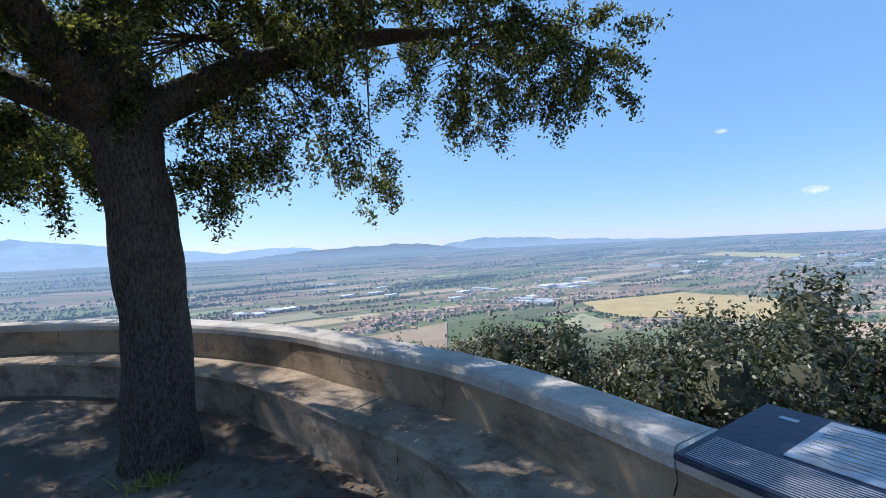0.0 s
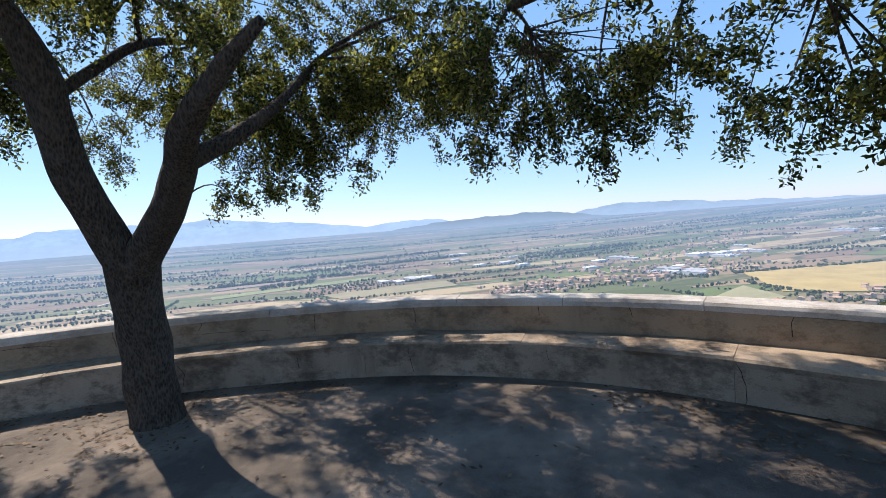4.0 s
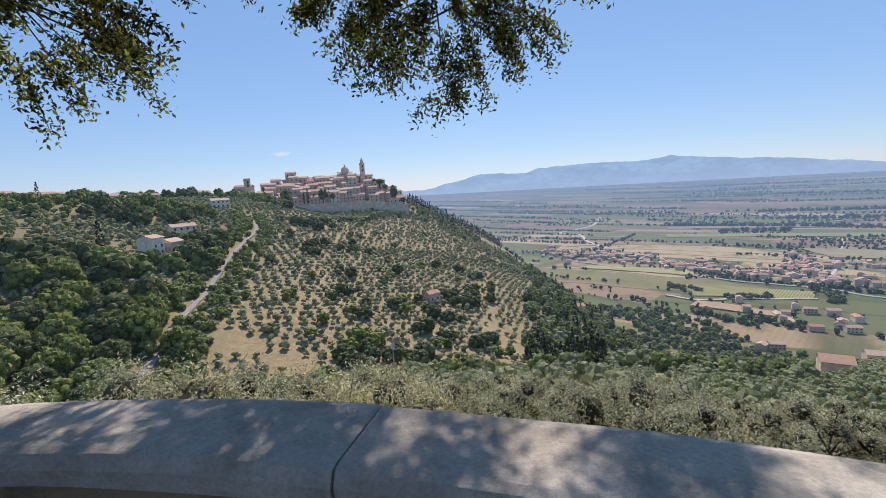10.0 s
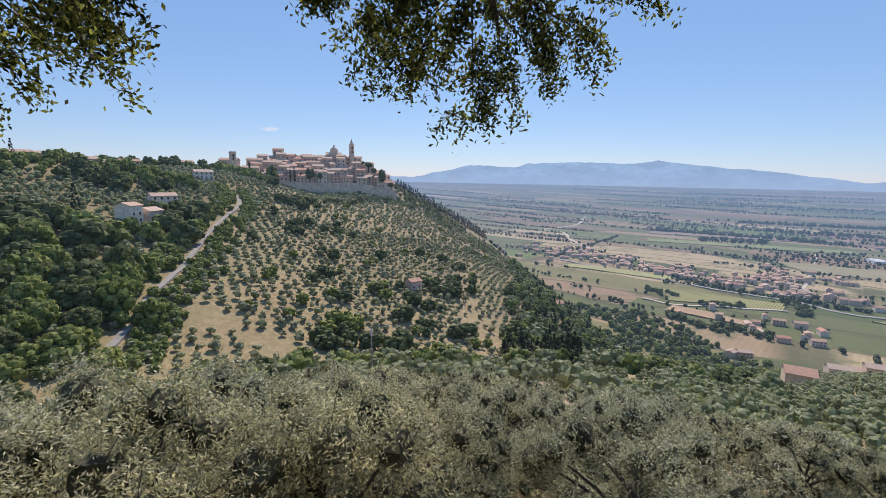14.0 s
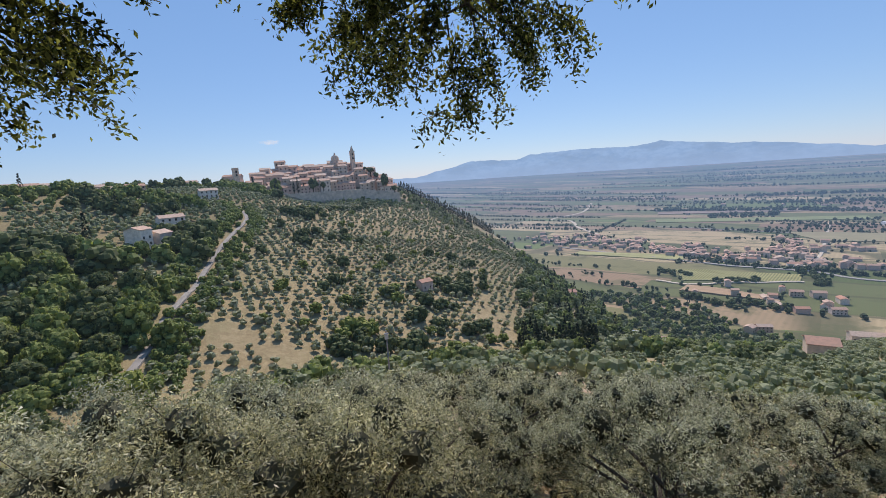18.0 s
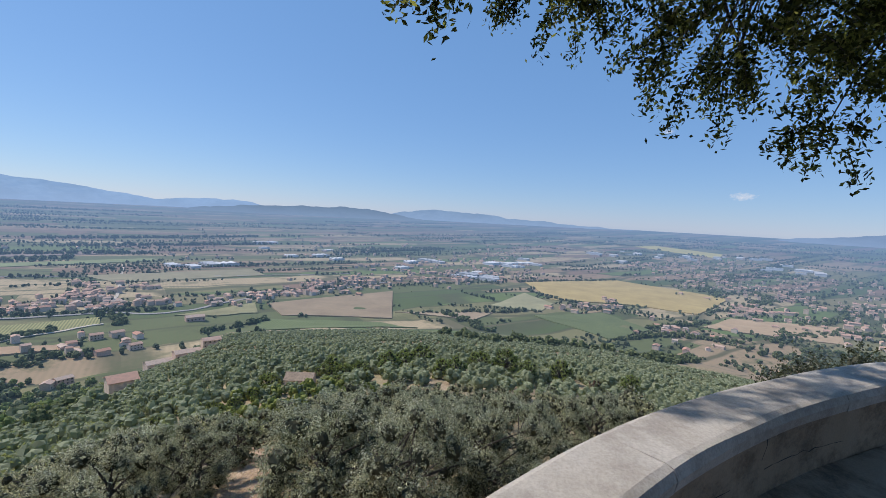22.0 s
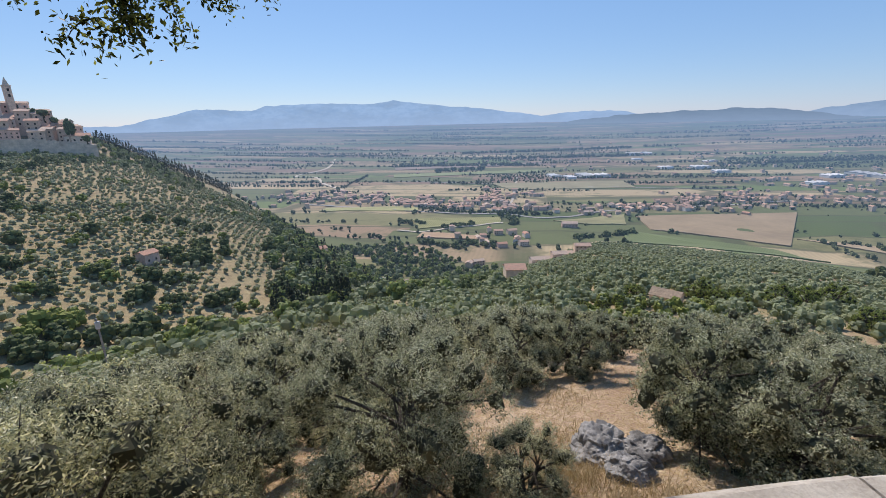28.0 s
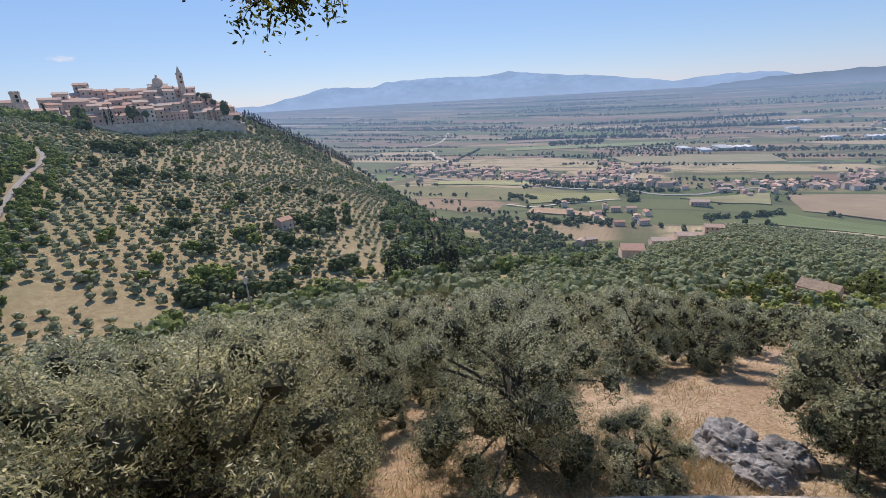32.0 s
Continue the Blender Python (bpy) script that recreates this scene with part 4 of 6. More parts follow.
def clump(rng, lobes, rows, cols, leaves, size, flat=1.0, base=0.0, spread=0.55, fat=0.45):
    """A crown of radius about 1: leafy lobes round a middle, with loose sprays on them."""
    z = 1 - 2 * (np.arange(lobes) + 0.5) / lobes
    a = np.arange(lobes) * 2.4 + rng.uniform(0, 6.28)
    d = np.stack([np.sqrt(1 - z * z) * np.cos(a), np.sqrt(1 - z * z) * np.sin(a), z], 1)
    c = d * spread * rng.uniform(0.7, 1.15, (lobes, 1))
    r = fat * rng.uniform(0.72, 1.18, lobes)
    out = [lobe_quads(rng, c[k], r[k], rows, cols) for k in range(lobes)]
    if leaves:
        k = rng.integers(0, lobes, leaves)
        w = unit(rng.normal(size=(leaves, 3)) + d[k] * 0.8)
        out.append(leaf_quads(rng, c[k] + w * (r[k] * rng.uniform(0.92, 1.25, leaves))[:, None], size, 0.7, w, 0.0, 0.5))
    q = np.concatenate(out)
    q[..., 2] = q[..., 2] * flat + base
    return q


def spike(rng, n, size):
    z = rng.uniform(0, 1, n)
    r = 0.13 * np.clip(np.minimum(z * 5 + 0.3, (1 - z) * 1.5 + 0.05), 0, 1)
    a = rng.uniform(0, 6.28, n)
    c = np.stack([r * np.cos(a), r * np.sin(a), z], 1)
    return leaf_quads(rng, c, size, 0.6)


def scatter(name, templates, places, material, label, category, rng):
    """One object of many trees that nobody could count: rows of x, y, radius, height factor."""
    out = []
    for k, (x, y, r, h) in enumerate(places):
        t = templates[k % len(templates)]
        a = rng.uniform(0, 6.28)
        ca, sa = math.cos(a), math.sin(a)
        q = t * np.array([r, r, r * h])
        out.append(np.stack([q[..., 0] * ca - q[..., 1] * sa + x, q[..., 0] * sa + q[..., 1] * ca + y, q[..., 2]], -1) + np.array([0, 0, 0.0]))
    zs = land_z(np.array([p[0] for p in places]), np.array([p[1] for p in places]))
    for q, z in zip(out, zs):
        q[..., 2] += z
    ob = quads_ob(name, np.concatenate(out), material)
    return tagged(ob, label, category, kind="stuff")


FIELDS = [
    ([(1220, -169), (1382, -465), (1142, -668), (901, -469), (960, -367), (967, -193)], (0.43, 0.32, 0.13), "large golden stubble field on the plain", 0, 0, "ground_field_golden"),
    ([(749, 335), (951, 149), (699, 109), (674, 277)], (0.3, 0.225, 0.14), "ploughed tan field on the plain", 0, 0, "ground_field_tan"),
    ([(855, -54), (1032, -143), (915, -187), (832, -148)], (0.31, 0.29, 0.16), "pale green meadow on the plain", 0, 0, "ground_field_pale"),
    ([(749, 112), (794, -56), (722, -23)], (0.36, 0.27, 0.17), "tan stubble field beside a lane", 0, 0, "ground_field_stubble"),
    ([(777, -412), (877, -516), (856, -700), (720, -600)], (0.42, 0.3, 0.18), "tan stubble field below the farm", 0, 0, "ground_field_dry"),
    ([(786, -128), (855, -267), (735, -309), (660, -220)], (0.15, 0.17, 0.07), "orchard in rows on the plain", 0.07, 40.0, "ground_field_orchard"),
    ([(479, 608), (592, 501), (557, 472), (440, 545)], (0.34, 0.31, 0.13), "vineyard rows below the town hill", 0.09, 55.0, "ground_field_vines"),
    ([(400, 500), (461, 413), (480, 432), (430, 522)], (0.38, 0.26, 0.16), "bare brown field beside the vines", 0, 0, "ground_field_brown"),
    ([(626, 417), (747, 355), (680, 318), (650, 350)], (0.26, 0.24, 0.12), "mown meadow beside the barn", 0, 0, "ground_field_mown"),
    ([(430, 820), (560, 690), (535, 660), (400, 800)], (0.33, 0.32, 0.14), "long pale meadow along the road", 0, 0, "ground_field_long"),
    ([(997, 1356), (1451, 1038), (1390, 985), (950, 1290)], (0.25, 0.19, 0.15), "dark ploughed strip across the plain", 0, 0, "ground_field_strip"),
    ([(860, 1180), (1250, 900), (1200, 850), (820, 1120)], (0.22, 0.25, 0.11), "green strip of crops across the plain", 0, 0, "ground_field_green"),
    ([(900, 800), (1150, 560), (1060, 480), (850, 690)], (0.27, 0.24, 0.14), "stubble strip beside the village", 0, 0, "ground_field_village"),
    ([(2783, -1033), (2282, -1260), (2504, -1400), (2900, -1200)], (0.5, 0.42, 0.14), "far yellow field", 0, 0, "ground_field_yellow"),
    ([(640, 300), (668, 120), (625, 60), (555, 260)], (0.16, 0.19, 0.075), "dark green vineyard below the barn", 0.08, 50.0, "ground_field_vineyard"),
]


def in_field(x, y):
    for row in FIELDS:
        c, inside = row[0], False
        for (xa, ya), (xb, yb) in zip(c, c[1:] + c[:1]):
            if (ya > y) != (yb > y) and x < (xb - xa) * (y - ya) / (yb - ya) + xa:
                inside = not inside
        if inside:
            return True
    return False


rg = np.random.default_rng(31)
T_OLIVE = [clump(rg, 3, 3, 5, 9, 0.34, 0.85, 0.75, 0.4, 0.55) for _ in range(8)]
T_WOOD = [clump(rg, 14, 4, 6, 170, 0.15, 0.95, 0.72, 0.62, 0.36) for _ in range(6)]
T_GREAT = [clump(rg, 34, 5, 7, 1300, 0.085, 0.95, 0.72, 0.7, 0.26) for _ in range(4)]
T_SPUR = [clump(rg, 2, 3, 4, 9, 0.34, 0.8, 0.7, 0.35, 0.62) for _ in range(8)]
T_SPIKE = [spike(rg, 110, 0.1) for _ in range(3)]
T_FAR = [clump(rg, 2, 3, 4, 0, 0.3, 0.9, 0.7, 0.4, 0.65) for _ in range(6)]


def grid_places(x0, x1, y0, y1, step, keep, r0, r1, rng, turn=0.0, jitter=0.25):
    out = []
    ca, sa = math.cos(turn), math.sin(turn)
    cx, cy = (x0 + x1) / 2, (y0 + y1) / 2
    for gx in np.arange(x0, x1, step):
        for gy in np.arange(y0, y1, step):
            u, v = gx - cx + rng.normal(0, step * jitter), gy - cy + rng.normal(0, step * jitter)
            x, y = cx + u * ca - v * sa, cy + u * sa + v * ca
            if keep(x, y):
                out.append((x, y, rng.uniform(r0, r1), rng.uniform(0.85, 1.2)))
    return out


def on_road(x, y, w=7):
    return any((x - a) ** 2 + (y - b) ** 2 < w * w for a, b in ROAD_PTS)


ROAD = [(-66, 95), (-63, 124), (-64, 142), (-66, 162), (-67, 186), (-70, 226), (-73, 275), (-73, 316), (-80, 345), (-92, 372)]
ROAD_PTS = curve_points(ROAD, 5.0)


CLEAR = [(376, 355, 24), (539, 423, 24), (498, 376, 20), (602, 377, 26), (291, 216, 15), (284, 200, 15), (305, 196, 15), (325, 192, 15), (155, 123, 9), (-164, 186, 9), (-156, 177, 9), (-148, 168, 8), (-143, 178, 9), (-135, 168, 8)]


def clear(x, y):
    """Open ground round the farms."""
    return any((x - a) ** 2 + (y - b) ** 2 < r * r for a, b, r in CLEAR)


def hill_grove(x, y):
    if not (-150 < x < 190 and 120 < y < 545) or on_road(x, y, 3.6):
        return False
    n = noise.noise(Vector((x * 0.018, y * 0.018, 9)))
    gap = 46 < x - 0.16 * (y - 170) < 66 and 150 < y < 330 and int(x * 7 + y * 3) % 3 == 0
    bare = (math.hypot(x + 47, (y - 155) * 1.5) < 11 or math.hypot(x + 27, (y - 146) * 1.5) < 9)
    return n > (-0.62 if x > -60 else -0.2) and not gap and not bare


pl = grid_places(-170, 210, 100, 330, 5.1, hill_grove, 1.35, 2.2, rg, 0.35, 0.1)
pl += grid_places(-170, 210, 330, 560, 5.0, hill_grove, 1.2, 2.1, rg, 0.35, 0.22)
scatter("olive_grove", T_OLIVE, pl, M_FAROLIVE, "rows of small grey-green olive trees across the dry hillside", "olive grove", rg)


def spur_grove(x, y):
    a, d = math.degrees(math.atan2(x, y)), math.hypot(x, y)
    return 38 < a < 140 and not clear(x, y) and not (65 < a < 75 and d < 96) and (86 if a > 50 else 60) < d < 500 - 2.0 * abs(a - 66) and math.hypot(x - 91, y - 33) > 8


pl = grid_places(40, 520, -330, 330, 3.9, spur_grove, 1.35, 2.2, rg, 0.2, 0.32)
T_NEAROLIVE = [clump(rg, 7, 4, 5, 60, 0.2, 0.9, 0.75, 0.52, 0.44) for _ in range(6)]
scatter("spur_edge", T_NEAROLIVE, [p for p in pl if math.hypot(p[0], p[1]) < 190], M_SPUR, "dense grey-green olives on the near spur", "olive grove", rg)
pl = [p for p in pl if math.hypot(p[0], p[1]) >= 190]


def slope_strip(x, y):
    a, d = math.degrees(math.atan2(x, y)), math.hypot(x, y)
    return -50 < a < 62 and 44 < d < (72 if 12 < a < 33 else 96)


low = grid_places(-80, 100, 20, 100, 5.0, slope_strip, 1.5, 2.3, rg, 0.3, 0.3)
low += grid_places(-20, 110, 50, 160, 4.2, lambda x, y: 12 < math.degrees(math.atan2(x, y)) < 38 and 72 < math.hypot(x, y) < 148, 0.9, 1.5, rg, 0.3, 0.35)
scatter("slope_scrub", T_NEAROLIVE, low, M_SPUR, "grey-green olives and scrub low on the slope", "olive grove", rg)
hut = grid_places(20, 96, 4, 60, 2.5, lambda x, y: 28 < math.hypot(x, y) < 88 and 58 < math.degrees(math.atan2(x, y)) < 82, 0.8, 1.4, rg, 0.2, 0.4)
hut += grid_places(70, 100, 10, 50, 2.5, lambda x, y: 85 < math.hypot(x, y) < 98 and 62 < math.degrees(math.atan2(x, y)) < 78 and math.hypot(x - 91, y - 33) > 6, 1.0, 1.6, rg, 0.2, 0.4)
scatter("hut_scrub", T_NEAROLIVE, hut[::2], M_BRIGHT, "low yellow-green scrub around the stone hut", "scrub", rg)
scatter("hut_olives", T_NEAROLIVE, hut[1::2], M_SPUR, "small grey-green olives around the stone hut", "olive grove", rg)
scatter("olive_spur", T_SPUR, pl, M_SPUR, "dense olive grove over the spur below the terrace", "olive grove", rg)


def left_wood(x, y):
    a, d = math.degrees(math.atan2(x, y)), math.hypot(x, y)
    n = noise.noise(Vector((x * 0.014, y * 0.014, 4)))
    return -62 < a < -9 and 60 < d < 520 and not on_road(x, y, 4.2) and x < (-58 if y < 170 else -70) and n > (-0.75 if d < 190 else 0.02) and not clear(x, y) and not (math.hypot(x + 104, y - 238) < 16)


pl = grid_places(-430, 20, -60, 540, 9.2, left_wood, 2.2, 5.2, rg, 0.5, 0.42)
pl = [(x, y, r * (1.35 if math.hypot(x, y) < 240 else 1.05), h) for x, y, r, h in pl]
near = [p for p in pl if math.hypot(p[0], p[1]) < 215]
pl = [p for p in pl if math.hypot(p[0], p[1]) >= 215]
scatter("great_wood", T_GREAT, near[::2], M_WOOD, "large green broadleaf trees below the wooded slope", "woodland", rg)
scatter("great_dark_wood", T_GREAT, near[1::2], M_DARKWOOD, "large dark oaks below the wooded slope", "woodland", rg)
scatter("hillside_wood", T_WOOD, [p for p in pl if noise.noise(Vector((p[0] * 0.022, p[1] * 0.022, 40))) > -0.12], M_WOOD, "green mixed woodland on the slope beside the town", "woodland", rg)
scatter("dark_wood", T_WOOD, [(x, y, r * 1.2, h) for x, y, r, h in pl if noise.noise(Vector((x * 0.022, y * 0.022, 40))) <= -0.12], M_DARKWOOD, "dark holm oak clumps on the slope beside the town", "woodland", rg)
pl = [p for p in grid_places(-430, -40, 40, 540, 16.0, lambda x, y: left_wood(x, y) and noise.noise(Vector((x * 0.03, y * 0.03, 22))) > 0.12, 3.0, 5.0, rg, 0.1, 0.4)]
scatter("bright_trees", T_WOOD, pl, M_BRIGHT, "lighter yellow-green trees among the woodland", "woodland", rg)


pl = []
for k in range(2, len(ROAD_PTS) - 1):
    t = ROAD_PTS[k + 1] - ROAD_PTS[k - 1]
    t = np.array([-t[1], t[0]]) / np.linalg.norm(t)
    for side in (-1, 1):
        for _ in range(5):
            if rg.random() < 0.9:
                q = ROAD_PTS[k] + t * side * rg.uniform(3.4, 12.0) + rg.normal(0, 1.2, 2)
                pl.append((q[0], q[1], rg.uniform(1.3, 2.9) * (1.2 if side > 0 else 0.85), rg.uniform(0.8, 1.2)))
scatter("roadside_trees", T_WOOD, pl, M_WOOD, "green trees and bushes along the hill road", "trees", rg)


def ravine(x, y):
    if clear(x, y) or math.hypot(x - 242, y - 368) < 24 or math.hypot(x - 222, y - 338) < 16 or math.hypot(x - 204, y - 310) < 13:
        return False
    a, d = math.degrees(math.atan2(x, y)), math.hypot(x, y)
    low = -24 < a < 17 and 88 < d < 128 + 1.3 * max(0, a) and noise.noise(Vector((x * 0.03, y * 0.03, 24))) > -0.25
    mid = 20 < a < 50 and 140 < d < 610 and noise.noise(Vector((x * 0.02, y * 0.02, 14))) > -0.3 and not in_field(x, y)
    return low or mid


pl = grid_places(-60, 380, 70, 520, 7.6, ravine, 2.4, 4.8, rg, 0.1, 0.42)
scatter("ravine_olives", T_NEAROLIVE, pl[2::3], M_SPUR, "grey-green olives in the ravine gardens", "woodland", rg)
scatter("ravine_wood", T_WOOD, pl[::3], M_DARKWOOD, "dark trees in the ravine below the olives", "woodland", rg)
scatter("ravine_scrub", T_WOOD, pl[1::3], M_WOOD, "dense dark scrub and trees in the ravine", "woodland", rg)
pl = [(polar(a, d)[0], polar(a, d)[1], r, 1.0) for a, d, r in [(-2.2, 166, 4.6), (-0.8, 164, 4.4), (0.4, 168, 3.8), (11.2, 148, 4.0), (12.4, 152, 3.6), (-3.4, 160, 3.4), (-24.5, 186, 5.5), (-22.6, 192, 5.0), (8.5, 126, 3.4), (9.5, 131, 3.2), (34.6, 452, 6.0), (31.9, 455, 5.0), (-27, 128, 5.0), (4, 205, 3.6), (2.5, 214, 3.4), (30, 290, 4.4), (38, 330, 4.0)]]
scatter("bright_shrubs", T_WOOD, pl, M_BRIGHT, "bright yellow-green trees at the ravine's edge", "trees", rg)


def left_grove(x, y):
    a, d = math.degrees(math.atan2(x, y)), math.hypot(x, y)
    return -50 < a < -9 and 120 < d < 520 and not on_road(x, y, 5) and x < -60 and noise.noise(Vector((x * 0.014, y * 0.014, 4))) < 0.16


scatter("slope_olives", T_OLIVE, grid_places(-430, -40, 60, 540, 5.0, left_grove, 1.5, 2.5, rg, 0.4, 0.25), M_SPUR, "olive rows in the clearings of the wooded slope", "olive grove", rg)


def flank(x, y):
    return (70 + 0.10 * (640 - y) < x < 125 + 0.22 * (640 - y) and 330 < y < 640 and noise.noise(Vector((x * 0.03, y * 0.03, 5))) > 0.08) or (-60 < x < 70 and 496 + 0.06 * x < y < 532) or (48 < x < 115 and 525 < y < 640)


pl = grid_places(-170, 220, 320, 650, 6.2, flank, 1.5, 3.2, rg, 0.0, 0.4)
scatter("flank_olives", T_NEAROLIVE, pl[::3] + pl[1::3], M_SPUR, "grey-green olives and scrub on the hill's flank", "woodland", rg)
scatter("flank_scrub", T_WOOD, pl[2::6], M_WOOD, "green scrub on the hill's flank", "woodland", rg)
pl = pl[5::6]
pl += [(x, y, rg.uniform(2.2, 4.2), 1.0) for x, y in [(-10 + rg.normal(0, 50), 290 + rg.normal(0, 80)) for _ in range(20)]]
pl += [(cx + rg.normal(0, 7), cy + rg.normal(0, 5), rg.uniform(2.4, 4.4), 1.0) for cx, cy, n in [(-28, 305, 6), (30, 178, 9), (44, 232, 8), (36, 206, 5), (62, 250, 8), (-10, 214, 3), (70, 300, 8), (-2, 150, 7), (14, 150, 7)] for _ in range(n)]
pl += [(-46 + rg.normal(0, 9), 366 + rg.normal(0, 7), rg.uniform(3.5, 5.5), 0.9) for _ in range(14)]
pl += [(-30 + 3.4 * k + rg.normal(0, 2), 385 + 6.6 * k + rg.normal(0, 4), rg.uniform(2.2, 4.0), 0.9) for k in range(20)]
pl += [(-34 + rg.normal(0, 3), 287 + rg.normal(0, 3), rg.uniform(2.4, 4.0), 0.9) for _ in range(4)]
lush = [(rg.uniform(-56, 90), rg.uniform(165, 430)) for _ in range(60)]
lush = [(x, y, rg.uniform(1.6, 3.4), 0.9) for x, y in lush]
scatter("lush_bushes", T_WOOD, lush, M_BRIGHT, "fresh yellow-green bushes between the olive rows", "shrubs", rg)
scatter("town_scrub", T_WOOD, pl, M_DARKWOOD, "dark scrub and trees below the town wall", "woodland", rg)

pl = [(46 + 7.5 * k + rg.normal(0, 2), 596 - 9 * k + rg.normal(0, 8), 8.5 * rg.uniform(0.9, 1.5), 1.0) for k in range(22)]
for a in np.arange(5.4, 17.0, 0.12):
    ds = np.arange(300, 640, 4.0)
    el = (land_z(ds * math.sin(radians(a)), ds * math.cos(radians(a)) - 0.3) - 1.5) / ds
    pl.append((*polar(a + rg.normal(0, 0.05), float(ds[int(np.argmax(el))]) + rg.normal(0, 4)), rg.uniform(9.5, 15), rg.uniform(0.85, 1.1)))
pl += [(*polar(rg.uniform(19.2, 29.6), rg.uniform(150, 186)), rg.uniform(8.5, 14), 1.0) for _ in range(46)]
pl += [(*polar(26 + rg.normal(0, 3), 300 + rg.normal(0, 50)), rg.uniform(8, 13), 1.0) for _ in range(20)]
pl += [(*polar(31 + rg.normal(0, 4), 430 + rg.normal(0, 70)), rg.uniform(9, 14), 1.0) for _ in range(14)]
pl += [(*polar(a, d), r, 1.0) for a, d, r in [(-44.2, 188, 19), (-43.4, 238, 18), (-34.9, 225, 15), (-27.9, 262, 14), (-37.2, 222, 13), (-36.6, 224, 15), (-35.6, 226, 14), (-28, 262, 9), (-39.9, 236, 8), (-23.0, 240, 7), (-39.5, 175, 7), (-41, 178, 8), (-36.4, 178, 10), (-25, 330, 12), (-9.2, 536, 17), (-6.1, 548, 17), (-5.4, 549, 18), (0.9, 575, 13), (4.6, 577, 14), (-32, 385, 13), (-20.4, 205, 8)]]
scatter("cypress_row", T_SPIKE, pl, M_CYPRESS, "dark narrow cypresses along the hill's flank", "cypress", rg)

# hedges and trees of the plain
pl = []
for k in range(210):
    a, d = rg.uniform(4, 140), 700 + 3200 * rg.uniform(0, 1) ** 1.15
    x, y = polar(a, d)
    th = radians(-51 if d > 1300 or rg.random() < 0.82 else 39) + rg.normal(0, 0.05)
    if a > 92 and rg.random() < 0.6:
        th = radians(-a) + rg.normal(0, 0.1)
    n = int(rg.integers(12, 70) * (0.5 + d / 2600))
    gap = rg.uniform(4.5, 8) * (0.7 + d / 3000)
    skip = rg.uniform(0.0, 0.25)
    for q in range(n):
        if rg.random() < skip:
            continue
        s = (q - n / 2) * gap
        pl.append((x + math.cos(th) * s + rg.normal(0, 2.2), y + math.sin(th) * s + rg.normal(0, 2.2), rg.uniform(2.0, 4.4) * (0.8 + d / 3600), rg.uniform(0.7, 1.5)))
for k in range(110):
    a, d = rg.uniform(10, 150), 520 + 2600 * rg.uniform(0, 1) ** 1.3
    x, y = polar(a, d)
    for _ in range(int(rg.integers(1, 5))):
        pl.append((x + rg.normal(0, 9), y + rg.normal(0, 9), rg.uniform(1.6, 4.2), rg.uniform(0.8, 1.4)))
for k in range(50):
    x, y = polar(rg.uniform(20, 66), rg.uniform(470, 930))
    for _ in range(int(rg.integers(1, 7))):
        pl.append((x + rg.normal(0, 10), y + rg.normal(0, 10), rg.uniform(1.8, 4.4), rg.uniform(0.8, 1.5)))
for k in range(190):
    x, y = polar(rg.uniform(104, 146), 620 + 1900 * rg.uniform(0, 1) ** 1.2)
    for _ in range(int(rg.integers(3, 14))):
        pl.append((x + rg.normal(0, 20), y + rg.normal(0, 20), rg.uniform(2.2, 5.0), rg.uniform(0.7, 1.3)))
pl = [p for p in pl if not in_field(p[0], p[1]) and (float(land_z(p[0], p[1])) < -100 or math.hypot(p[0], p[1]) > 1500)]
pl = [p for p in pl if not clear(p[0], p[1])]
scatter("plain_trees", T_FAR, pl, M_FARTREE, "hedgerow trees scattered over the farmed plain", "trees", rg)

def belt(name, lines, r0, r1, gap, wide, material, label):
    """Belts of full-crowned trees along lines on the plain."""
    rows = []
    for line in lines:
        for x, y in curve_points(line, gap):
            for _ in range(2):
                rows.append((x + rg.normal(0, wide), y + rg.normal(0, wide), rg.uniform(r0, r1), rg.uniform(0.8, 1.25)))
    scatter(name, T_BELT, [p for p in rows if not clear(p[0], p[1])], material, label, "trees", rg)


T_BELT = [clump(rg, 6, 3, 5, 20, 0.3, 0.9, 0.7, 0.55, 0.5) for _ in range(6)]
belt("farm_belts", [[(449, 604), (463, 565)], [(423, 418), (441, 390)], [(315, 446), (328, 414)], [(387, 475), (410, 410)], [(349, 8), (334, -34), (399, -90), (367, -126), (350, -147)], [(350, -147), (470, -230), (584, -301)],
                    [(751, -312), (797, -418)], [(640, -40), (700, -20), (760, 30)], [(560, 330), (600, 300), (640, 290)], [(470, 520), (520, 500)], [(660, -230), (700, -320), (690, -420)], [(560, 455), (590, 470), (600, 500)]], 3.0, 5.5, 7.0, 4.0, M_DARKWOOD, "dark bushy tree belts between the farms")
belt("garden_belts", [[(860, -640), (960, -800), (1100, -900)], [(760, -560), (800, -700), (780, -860)], [(1000, -600), (1150, -760), (1300, -820)], [(1150, -640), (1300, -700), (1500, -760)], [(700, -480), (780, -560)], [(1500, -850), (1700, -1000)], [(620, -420), (650, -520), (640, -640)]], 3.0, 5.5, 9.0, 9.0, M_DARKWOOD, "bushy garden trees between scattered houses")
belt("field_belts", [[(1083, -160), (986, -201), (929, -263)], [(1650, -944), (1651, -1181)], [(549, 640), (627, 520), (670, 450)], [(900, -480), (960, -540)], [(862, 350), (900, 310), (1000, 260)], [(830, -140), (760, 60)], [(1220, -150), (1380, -460)]], 2.6, 5.0, 9.0, 4.0, M_FARTREE, "hedgerow belts along roads and field edges")
